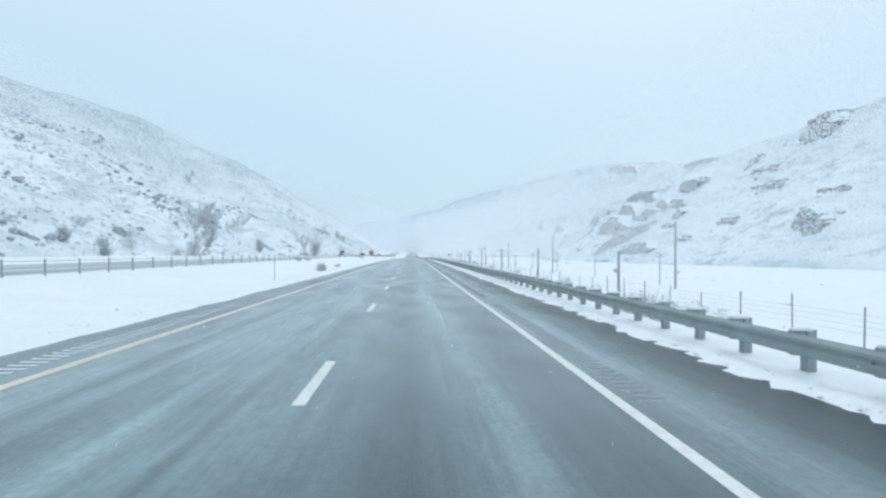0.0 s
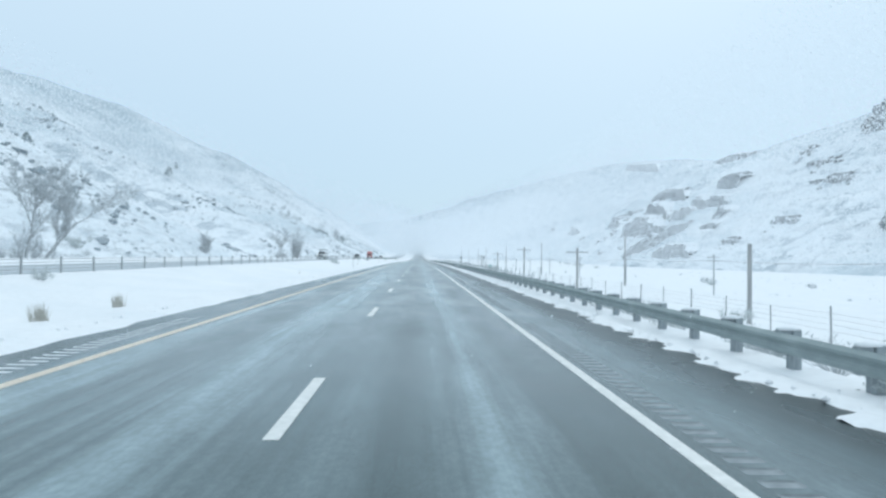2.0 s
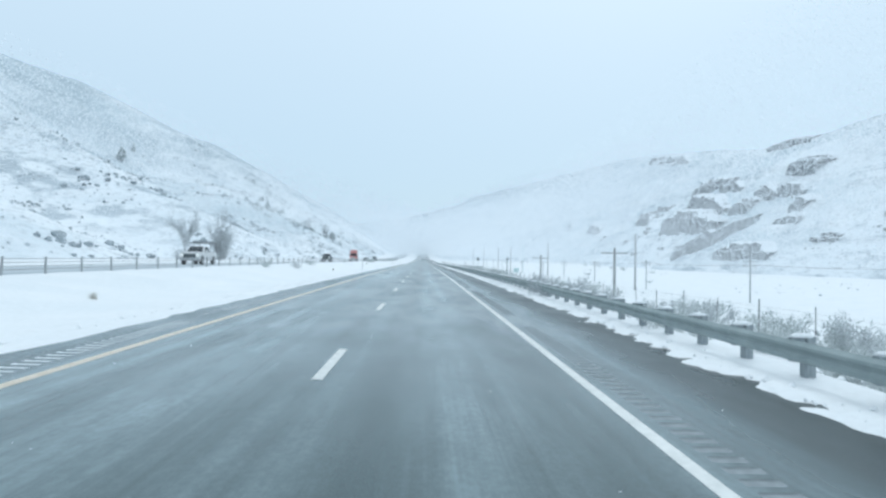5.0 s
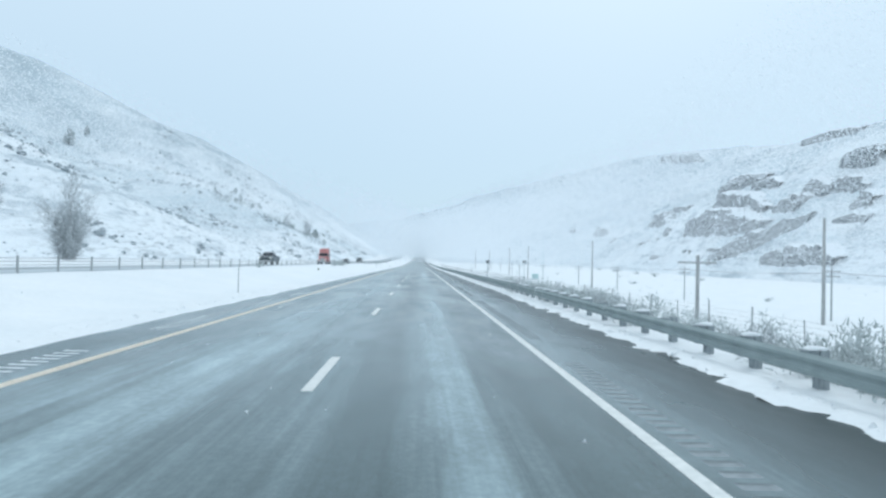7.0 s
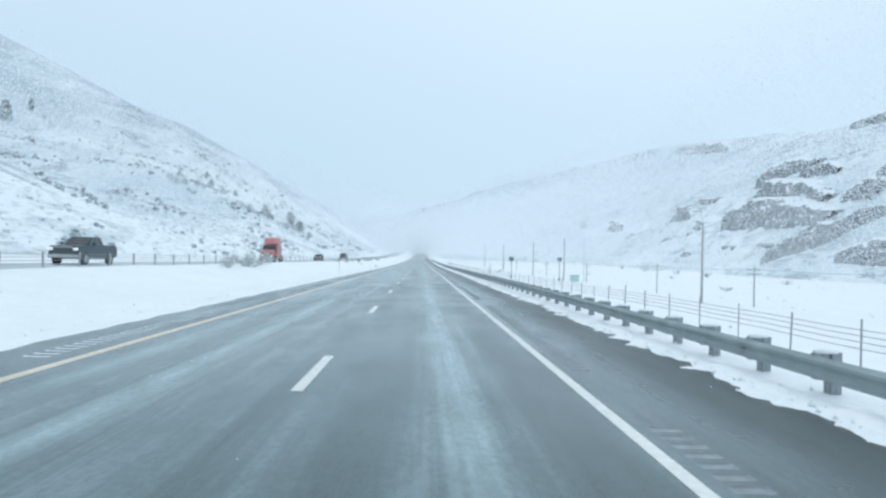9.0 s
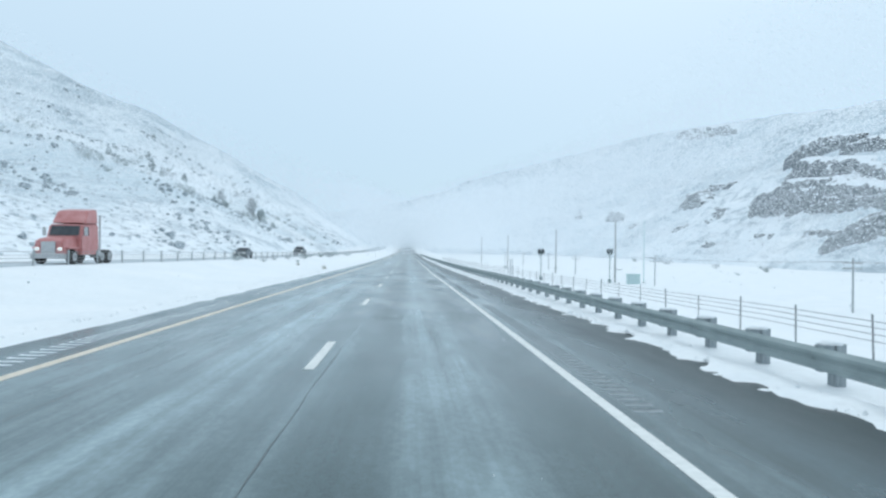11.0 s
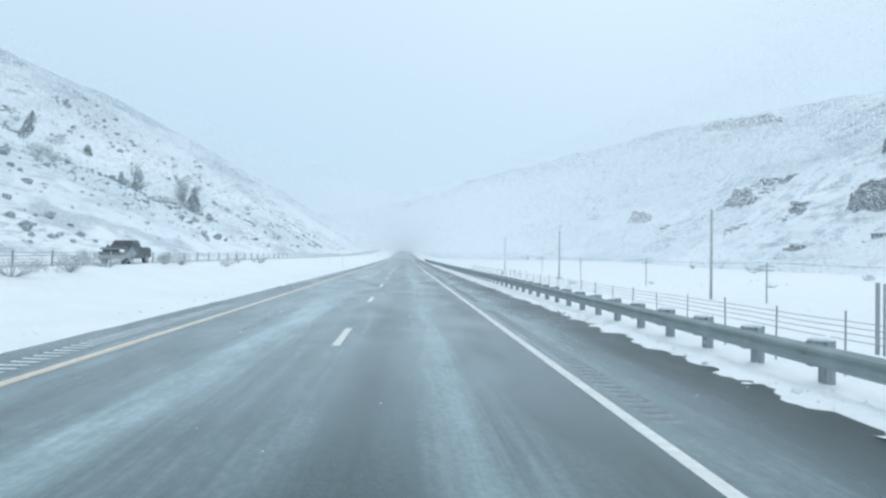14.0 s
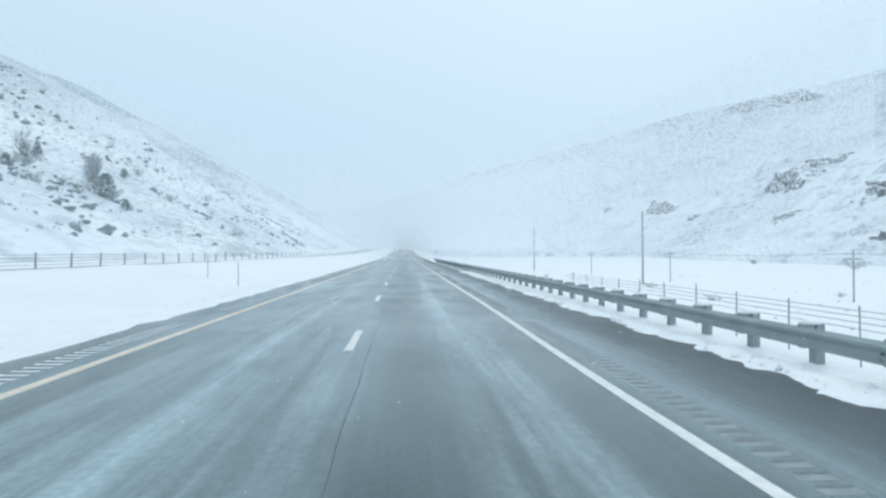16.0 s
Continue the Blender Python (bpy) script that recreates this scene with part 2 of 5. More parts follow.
# juniper, bark and twigs: mid-distance haze mixed in as lighter colour
JUNIPER = simple("hazed_juniper", (0.30, 0.35, 0.355), (0.56, 0.62, 0.63), 0.9, 2.5)
BARK = simple("grey_bark", (0.33, 0.345, 0.355), (0.50, 0.515, 0.525), 0.9, 6.0, stretch=(1, 1, 0.2))
TWIG = simple("hazed_twigs", (0.42, 0.45, 0.465), (0.62, 0.65, 0.665), 0.9, 1.5)
SAGE = simple("frosted_sage", (0.36, 0.40, 0.40), (0.72, 0.76, 0.76), 0.9, 5.0)
GRASS = simple("dry_grass", (0.44, 0.43, 0.38), (0.68, 0.67, 0.62), 0.9, 5.0)
# pole wood lightened the same way, fog held in the colour
POLE = simple("pole_wood", (0.32, 0.325, 0.33), (0.48, 0.485, 0.48), 0.85, 6.0, stretch=(1, 1, 0.1))
BLACK = simple("signal_black", (0.06, 0.075, 0.08), (0.12, 0.14, 0.145), 0.5, 5.0)
CABINET = simple("pale_green_enamel", (0.50, 0.64, 0.64), (0.60, 0.72, 0.72), 0.45, 2.0)
DKPAINT = simple("dark_slate_car_paint", (0.035, 0.060, 0.075), (0.075, 0.110, 0.130), 0.3, 3.0, bumps=0.02)
# red washed paler, with haze worked into the paint colour
REDPAINT = simple("red_truck_paint", (0.50, 0.19, 0.18), (0.62, 0.30, 0.29), 0.35, 2.0, bumps=0.02)
PALEPAINT = simple("white_truck_paint", (0.65, 0.66, 0.66), (0.80, 0.80, 0.80), 0.4, 2.0, bumps=0.02)
RUBBER = simple("tyre_rubber", (0.02, 0.02, 0.02), (0.045, 0.045, 0.045), 0.85, 8.0)
CHROME = simple("dull_chrome", (0.45, 0.46, 0.47), (0.6, 0.6, 0.6), 0.3, 5.0, 0.8, 0.02)
GLASS = simple("dark_car_glass", (0.04, 0.05, 0.06), (0.07, 0.08, 0.09), 0.08, 2.0, bumps=0.0)
LAMP, _n, _l, _b = mat("headlamp", 0.3)
_b.inputs["Base Color"].default_value = (0.9, 0.9, 0.85, 1)
_b.inputs["Emission Color"].default_value, _b.inputs["Emission Strength"].default_value = (1.0, 0.97, 0.9, 1), 0.5

# ---- building helpers ----


def mesh(name, verts, faces, material=None, smooth=False):
    me = bpy.data.meshes.new(name)
    me.from_pydata(verts, [], faces)
    me.update()
    if material:
        me.materials.append(material)
    if smooth:
        me.polygons.foreach_set("use_smooth", [True] * len(me.polygons))
    return me


def thing(name, label, category, at=(0, 0, 0), group="", kind="", data=None):
    ob = new(name, data)
    ob.location = at
    return tagged(ob, label, category, group, kind)


def piece(name, data, parent, at=(0, 0, 0), label=""):
    ob = new(name, data)
    ob.parent = parent
    ob.location = at
    return tagged(ob, label) if label else ob


def grid(name, xs, ys, height, material, smooth=True):
    verts = [(x, y, height(x, y)) for y in ys for x in xs]
    w = len(xs)
    faces = [(j * w + i, j * w + i + 1, (j + 1) * w + i + 1, (j + 1) * w + i) for j in range(len(ys) - 1) for i in range(w - 1)]
    return mesh(name, verts, faces, material, smooth)


def box_mesh(name, sx, sy, sz, material, bevel=0.0, base=True):
    bm = bmesh.new()
    bmesh.ops.create_cube(bm, size=1.0)
    bmesh.ops.scale(bm, vec=(sx, sy, sz), verts=bm.verts)
    if base:
        bmesh.ops.translate(bm, vec=(0, 0, sz / 2), verts=bm.verts)
    if bevel:
        bmesh.ops.bevel(bm, geom=bm.edges[:], offset=bevel, segments=1, affect="EDGES")
    me = bpy.data.meshes.new(name)
    bm.to_mesh(me)
    bm.free()
    me.materials.append(material)
    return me


def pole_mesh(name, r0, r1, h, material, sides=8):
    verts = [(r * math.cos(2 * math.pi * i / sides), r * math.sin(2 * math.pi * i / sides), z) for r, z in ((r0, 0), (r1, h)) for i in range(sides)]
    faces = [(i, (i + 1) % sides, sides + (i + 1) % sides, sides + i) for i in range(sides)] + [tuple(range(sides, 2 * sides))]
    return mesh(name, verts, faces, material)


def fbm(x, y, s, octaves=4, z=0.0):
    return noise.fractal(Vector((x * s, y * s, z)), 1.0, 2.0, octaves)


# ---- ground ----
ROAD_L, ROAD_R, Y0, Y1 = -6.72, 4.72, -40.0, 1150.0


def smooth01(a, b, v):
    v = min(1.0, max(0.0, (v - a) / (b - a)))
    return v * v * (3 - 2 * v)


def far_z(y):
    """Height of the opposite carriageway and the crown of the median."""
    return 0.70 + 0.0008 * y + road_z(y)


def opposite_z(y):
    """Surface of the opposite carriageway, a little under the crown of the median."""
    return 0.70 + road_z(y)


FIELD = -3.2


def ground_z(x, y):
    """Snow surface: a bed under each road, verges, the field lower on the right, the median rising on the left."""
    r = side(x, y)
    if ROAD_L + 0.05 < x < ROAD_R - 0.05:
        return r - 0.25
    if x >= ROAD_R - 0.05:
        z = 0.02 + 0.06 * fbm(x, y, 0.7) * smooth01(4.7, 5.2, x) - 0.11 * smooth01(4.95, 6.1, x)
        z -= 0.95 * smooth01(5.8, 10.5, x) + (2.35) * smooth01(10.5, 30.0, x)
        z -= 0.12 * (1 - smooth01(5.3, 5.9, x))
        return z + 0.14 * fbm(x, y, 0.11) * smooth01(6, 12, x) + r * (1 - 0.5 * smooth01(10, 40, x))
    d = ROAD_L - x
    z = 0.03 - 0.10 * smooth01(0.4, 3.0, d) + (far_z(y) - r + 0.04) * smooth01(1.5, 8.6, d)
    z += 0.10 * fbm(x, y, 0.16) * smooth01(0.5, 3, d) * (1 - smooth01(8, 9.5, d)) + 0.025 * fbm(x, y, 0.9)
    z -= 0.0008 * max(0.0, y) * smooth01(9.0, 10.4, d)
    if -28.6 < x < -17.2:
        z -= 0.3
    if x < -28.6:
        z += 0.25 * smooth01(29, 34, -x) + 0.15 * fbm(x, y, 0.1)
    return z + r


def steps(*spans):
    out = []
    for a, b, s in spans:
        k = max(1, round((b - a) / s))
        out += [a + (b - a) * i / k for i in range(k)]
    return out + [spans[-1][1]]


gx = steps((-1500, -300, 100), (-300, -60, 20), (-60, -28.8, 2.0), (-28.8, -28.4, 0.2), (-28.4, -17.4, 2.2), (-17.4, -17.0, 0.2), (-17.0, -7.3, 0.5), (-7.3, -6.72, 0.10), (-6.72, 4.5, 3),
           (4.5, 5.6, 0.10), (5.6, 12, 0.4), (12, 40, 2), (40, 200, 10), (200, 1500, 100))
gy = steps((-120, 0, 5), (0, 560, 1.1), (560, 900, 8), (900, 3600, 60))
ground = thing("ground", "snow-covered valley floor and road verges", "snow", kind="structure", data=grid("ground", gx, gy, ground_z, SNOW))


def widen(y):
    """The right shoulder grows wider near the end of the drive."""
    return 0.06 + 0.10 * smooth01(150, 220, y) + 0.05 * smooth01(412, 446, y)


def bank_grid(name, inner, outer):
    """A ploughed rim of lumpy snow creeping over the edge of the asphalt."""
    ys, rows = steps((Y0, 560, 0.22)), 16

    def rim(u, y):
        x = inner + (outer - inner) * u / rows + (widen(y) if inner > 0 else 0.0)
        k = u / rows
        low = -0.05 + 0.10 * smooth01(0.0, 0.22 if inner > 0 else 0.42, k + 0.07 * fbm(inner, y, 0.6) + 0.085 * fbm(inner, y, 1.9) + 0.07 * noise.noise(Vector((inner, y * 4.1, 8.0))) + 0.05 * noise.noise(Vector((x * 5, y * 4.5, 3))))
        lump = (-0.10 * smooth01(0.25, 0.7, k) if inner > 0 else 0.0) + 0.075 * fbm(x * 1.2, y, 1.3, 4, 2.0) + 0.03 * fbm(x, y, 3.1, 2, 6.0) * smooth01(0.2, 0.6, k)
        return x + lane(y), side(x, y) * (1 - smooth01(0.8, 1.0, k)) + max(low + lump, -0.06 + 0.08 * smooth01(0.12, 0.26, k)) * (1 - smooth01(0.8, 1.0, k)) + (ground_z(outer, y) - 0.015) * smooth01(0.8, 1.0, k)

    verts = []
    for y in ys:
        for u in range(rows + 1):
            x, z = rim(u, y)
            verts.append((x, y, z))
    w = rows + 1
    order = (0, 1, 2, 3) if outer > inner else (3, 2, 1, 0)
    faces = []
    for i in range(len(ys) - 1):
        for u in range(rows):
            q = (i * w + u, i * w + u + 1, (i + 1) * w + u + 1, (i + 1) * w + u)
            faces.append(tuple(q[o] for o in order))
    return mesh(name, verts, faces, SNOW, True)


thing("snow_bank", "lumpy ploughed snow along the edge of the asphalt", "snow", kind="structure", data=bank_grid("snow_bank", 4.50, 6.7))
thing("snow_bank", "lumpy ploughed snow along the edge of the asphalt", "snow", kind="structure", data=bank_grid("snow_bank", -6.70, -7.9))

# ---- road ----
LANE, EDGE, LEFT = -1.25, 2.419, -4.942
RUM_R, RUM_L = (2.66, 2.99), (-5.80, -5.39)
YS = steps((Y0, 620, 5), (620, Y1, 20))


def ribbon(name, x0, x1, z0, z1, material, height=side, ys=None):
    """A slab of constant width along the road."""
    ys = ys or YS
    v = [(x + (lane(y) if height is side else 0.0), y, (side(x, y) if height is side else height(y)) + z) for y in ys for x, z in ((x0, z0), (x0, z1), (x1, z1), (x1, z0))]
    f = [(4 * i + a, 4 * i + a + 4, 4 * i + a + 5, 4 * i + a + 1) for i in range(len(ys) - 1) for a in (0, 1, 2)] + [(0, 1, 2, 3)]
    return mesh(name, v, f, material)


def ragged(name, x0, x1, way, material):
    """A shoulder slab whose outer rim wanders where snow has crept over it."""
    v, f = [], []
    ys = steps((Y0, 560, 0.7), (560, Y1, 30))
    for y in ys:
        j = 0.04 * fbm(way * 7.0, y, 0.35) + 0.03 * fbm(way * 3.0, y, 1.7)
        e = x1 + j + widen(y) + 0.45 if way > 0 else x0 + j
        a, b = (x0, e) if way > 0 else (e, x1)
        a, b = a + lane(y), b + lane(y)
        v += [(a, y, side(a, y) - 0.3), (a, y, side(a, y)), (b, y, side(b, y)), (b, y, side(b, y) - 0.3)]
    f = [(4 * i + a, 4 * i + a + 4, 4 * i + a + 5, 4 * i + a + 1) for i in range(len(ys) - 1) for a in (0, 1, 2)]
    return mesh(name, v, f, material)


def rumble_mesh(name, x0, x1, y0, y1, filling):
    """A milled strip: 0.3 m grooves with salt-dusted floors, in runs of 15.3 m with gaps of 3.5 m."""
    verts, kinds = [], []
    y = y0
    while y < y1:
        run = ((y - 23.9) % 18.82) > 3.5
        # kind 2 paints shade on the far wall of each groove
        for dy, dz, kind in ((0.0, 0.0, 0), (0.08, 0.0, 0), (0.10, -0.009, 1), (0.20, -0.008, 1), (0.225, -0.006, 2 if filling is SALT else 0), (0.26, 0.0, 0)):
            verts += [(x + lane(y + dy), y + dy, side(x, y + dy) + (dz * deep if run else 0.0)) for x, deep in ((x0, 0), (x0 + 0.04, 1), (x1 - 0.04, 1), (x1, 0))]
            kinds.append(kind if run else 0)
        y += 0.305
    verts += [(x + lane(y1), y1, side(x, y1)) for x in (x0, x0 + 0.04, x1 - 0.04, x1)]
    faces = [(4 * i + a, 4 * i + a + 1, 4 * i + a + 5, 4 * i + a + 4) for i in range(len(verts) // 4 - 1) for a in (0, 1, 2)]
    me = mesh(name, verts, faces, ASPHALT)
    me.materials.append(filling)
    me.materials.append(GROOVE_SHADE)
    me.polygons.foreach_set("material_index", [kind for kind in kinds for _ in range(3)][: len(faces)])
    return me


def stray(y):
    """Where the painter's line strays towards the lane."""
    return -0.06 * math.exp(-((y - 1) / 9.0) ** 2) - 0.09 * math.exp(-((y - 400) / 14.0) ** 2) - 0.10 * math.exp(-((y - 505) / 9.0) ** 2)


def edge_mesh():
    ys = steps((Y0, 620, 2), (620, Y1, 20))
    v = [(EDGE + dx + stray(y) + lane(y), y, side(EDGE, y) + z) for y in ys for dx, z in ((-0.075, -0.01), (-0.075, 0.004), (0.075, 0.004), (0.075, -0.01))]
    return mesh("edge_line", v, [(4 * i + a, 4 * i + a + 4, 4 * i + a + 5, 4 * i + a + 1) for i in range(len(ys) - 1) for a in (0, 1, 2)], WHITE)


road = thing("road", "damp grey asphalt motorway carriageway dusted with salt streaks", "road", kind="structure")
piece("asphalt", ragged("asphalt", ROAD_L, RUM_L[0], -1, ASPHALT), road)
piece("asphalt", ribbon("asphalt", RUM_L[1], RUM_R[0], -0.3, 0.0, ASPHALT), road)
piece("asphalt", ragged("asphalt", RUM_R[1], ROAD_R, 1, ASPHALT), road)
for x0, x1 in (RUM_L, RUM_R):
    piece("rumble_strip", rumble_mesh("rumble_strip", x0, x1, Y0, 620.0, PACKED if x0 < 0 else SALT), road)
    piece("asphalt", ribbon("asphalt", x0, x1, -0.3, 0.0, ASPHALT, ys=steps((620, Y1, 40))), road)
piece("edge_line", edge_mesh(), road, label="solid white edge line")
piece("edge_line", ribbon("edge_line", LEFT - 0.085, LEFT + 0.085, -0.01, 0.004, YELLOW), road, label="faded yellow edge line")
for k in range(-3, 78):
    y = -3.633 + 12.19 * k
    piece("lane_dash", ribbon("lane_dash", LANE - 0.075, LANE + 0.075, -0.01, 0.004, WHITE, ys=[y, y + 1.0, y + 2.0, y + 3.05]), road)
for x0, x1, y0, y1 in ((2.50, 4.85, 426.28, 426.40), (3.62, 3.72, 425.3, 427.1)):
    z = 0.004 if x1 - x0 > 1 else 0.007
    piece("painted_cross_bar", mesh("painted_cross_bar", [(x, y, side(x, y) + z) for x, y in ((x0, y0), (x1, y0), (x1, y1), (x0, y1))], [(0, 1, 2, 3)], WHITE), road, label="thin white bar of a painted cross on the shoulder")

TAR = simple("crack_sealant", (0.07, 0.085, 0.09), (0.11, 0.128, 0.135), 0.45, 8.0)


def crack_mesh(x0, y0, y1, seed):
    """A thin wandering line of sealant along the lane."""
    v = []
    for y in steps((y0, y1, 0.4)):
        x = x0 + 0.03 * fbm(seed, y, 0.12) + 0.02 * fbm(seed, y, 0.9)
        w = 0.005 + 0.006 * fbm(seed + 5.0, y, 0.5)
        v += [(x - max(0.003, w), y, side(x, y) + 0.003), (x + max(0.003, w), y, side(x, y) + 0.003)]
    return mesh("sealed_crack", v, [(2 * k, 2 * k + 1, 2 * k + 3, 2 * k + 2) for k in range(len(v) // 2 - 1)], TAR)


for x0, y0, y1, seed in ((-1.00, 300, 352, 2.0), (-1.00, 382, 432, 3.0), (-0.99, 478, 545, 4.0)):
    piece("sealed_crack", crack_mesh(x0, y0, y1, seed), road, label="thin dark sealed crack along the lane")

far_road = thing("opposite_road", "opposite carriageway, snow-dusted asphalt beyond the snowy median", "road", kind="structure",
                 data=ribbon("opposite_road", -28.5, -17.3, -0.3, 0.0, DUSTED, opposite_z, steps((Y0, 620, 20), (620, Y1, 40))))

# ---- hills ----
CREST_L = [(-400, 125), (0, 120), (250, 120), (500, 132), (757, 153), (960, 152), (1110, 161), (1450, 162), (1766, 154), (2162, 132), (2776, 60)]
CREST_R = [(-400, 118), (460, 117), (560, 112), (700, 110), (770, 113), (860, 122), (960, 136), (1100, 157), (1231, 175), (1400, 190), (1700, 207), (2000, 210)]
CREST_X = [(-400, 330), (760, 328), (850, 340), (1000, 358), (1100, 372), (1231, 376), (1400, 362), (1700, 340), (2000, 330)]
FOOT_L = [(-400, 48), (100, 50), (148, 56), (195, 52), (240, 50), (300, 48), (420, 44), (600, 37), (2776, 35)]
FOOT_R = [(-400, 175), (440, 176), (600, 156), (690, 172), (750, 172), (850, 172), (1000, 172), (1300, 165), (1500, 145), (2000, 125)]


def along(table, y):
    if y <= table[0][0]:
        return table[0][1]
    for (a, va), (b, vb) in zip(table, table[1:]):
        if y <= b:
            t = (y - a) / (b - a)
            return va + (vb - va) * t
    return table[-1][1]


def flank(u):
    """Hillside profile from the foot (0) over the crest (1) and down behind."""
    if u < 0:
        return u
    if u < 0.92:
        return u
    return 0.92 + 0.09 * math.sin((u - 0.92) * 10) if u < 1.08 else max(-0.2, 1.01 - 0.9 * (u - 1.08))


def left_z(x, y):
    foot = along(FOOT_L, y)
    u = (-x - foot) / (300.0 - foot)
    g = min(1.0, max(0.0, u * 3.5)) * (1 - 0.75 * smooth01(0.6, 1.0, u))
    z = along(CREST_L, y) * flank(u)
    z += g * (11 * fbm(x * 0.35, y, 0.010, 5) + 2.2 * fbm(x, y, 0.045, 4, 3.0))
    # a nearer shoulder of the slope, with a dry draw behind it
    z += 9.0 * math.exp(-(((y - 205) / 60.0) ** 2) - (((-x - 100) / 45.0) ** 2)) - 15.0 * math.exp(-(((y - 325) / 55.0) ** 2) - (((-x - 125) / 65.0) ** 2))
    # a shallow bowl higher up the slope
    for by, bx, deep, wide in ((500, 135, 12.0, 48.0), (552, 165, 12.0, 48.0), (612, 203, 24.0, 55.0)):
        z -= deep * math.exp(-(((y - by) / (1.4 * wide)) ** 2) - (((-x - bx) / wide) ** 2))
    return z + 0.7 + min(0.7, road_z(y))


def right_z(x, y):
    foot = along(FOOT_R, y)
    u = (x - foot) / (along(CREST_X, y) - foot)
    g = min(1.0, max(0.0, u * 3.0)) * (1 - 0.75 * smooth01(0.6, 1.0, u))
    rise = flank(u if u < 0 or u > 1 else u ** (1 + 0.3 * smooth01(800, 900, y)))
    z = (along(CREST_R, y) - FIELD) * rise + FIELD
    # a rocky spur bulging into the valley
    z += 10.0 * math.sin(math.pi * min(1.0, max(0.0, u))) * smooth01(530, 600, y) * (1 - smooth01(775, 840, y))
    step = 3.0 * math.sin(z * 0.42 + 1.5 * fbm(x, y, 0.02))
    z += g * (7 * fbm(x * 0.4, y, 0.011, 5, 7.0) + 2.2 * fbm(x, y, 0.05, 4, 3.0) + 0.5 * step)
    return z + 0.2


TAIL = [(290, 1560, 185), (250, 1600, 172), (130, 1650, 142), (60, 1660, 118), (-20, 1680, 99), (-100, 1720, 88), (-260, 1800, 72)]


def tail_z(x, y):
    best = -1e9
    for (ax, ay, ah), (bx, by, bh) in zip(TAIL, TAIL[1:]):
        dx, dy = bx - ax, by - ay
        t = min(1.0, max(0.0, ((x - ax) * dx + (y - ay) * dy) / (dx * dx + dy * dy)))
        d = math.hypot(x - ax - t * dx, y - ay - t * dy)
        best = max(best, ah + t * (bh - ah) - 0.6 * (math.sqrt(d * d + 900) - 30))
    g = min(1.0, max(0.0, best / 60.0))
    return best + g * (7 * fbm(x, y, 0.009, 4) + 1.5 * fbm(x, y, 0.05))


hill_left = thing("hillside", "steep snow-covered hillside speckled with sagebrush", "hill", kind="structure",
                  data=grid("hillside", steps((-430, -320, 20), (-320, -30, 4)), steps((-150, 900, 5), (900, 2800, 16)), left_z, HILL_L))
hill_right = thing("hillside", "snowy rocky canyon slope beyond the field", "hill", kind="structure",
                   data=grid("hillside", steps((100, 345, 4), (345, 560, 12)), steps((-150, 60, 15), (60, 1000, 5), (1000, 2000, 12)), right_z, HILL_R))
hill_far = thing("far_ridge", "pale distant snow-covered ridge closing the valley", "hill", kind="structure",
                 data=grid("far_ridge", steps((-520, 560, 12)), steps((1200, 2160, 14)), tail_z, RIDGE))

# ---- guardrail along the right shoulder ----
RAIL_X, RAIL_TOP = 5.57, 0.56
W_PROFILE = [(0.0, 0.0), (0.02, 0.02), (0.070, 0.055), (0.075, 0.095), (0.040, 0.14), (0.040, 0.17), (0.075, 0.215), (0.070, 0.255), (0.02, 0.29), (0.0, 0.31)]


def rail_mesh(length):
    pts = [(-px, pz) for px, pz in W_PROFILE] + [(-px + 0.006, pz) for px, pz in reversed(W_PROFILE)]
    k = len(pts)
    verts = [(px, y, pz) for y in (0, length) for px, pz in pts]
    faces = [(i, (i + 1) % k, k + (i + 1) % k, k + i) for i in range(k)]
    return mesh("rail", verts, faces, GALV)


def heap_mesh(name, sx, sy, sz, material, seed):
    """A small rounded cap of snow."""
    bm = bmesh.new()
    bmesh.ops.create_icosphere(bm, subdivisions=2, radius=1.0)
    for v in bm.verts:
        k = 1 + 0.25 * noise.noise(v.co * 1.7 + Vector((seed, 0, 0)))
        v.co = Vector((v.co.x * sx * k, v.co.y * sy * k, max(-0.1, v.co.z) * sz * k))
    me = bpy.data.meshes.new(name)
    bm.to_mesh(me)
    bm.free()
    me.materials.append(material)
    me.polygons.foreach_set("use_smooth", [True] * len(me.polygons))
    return me


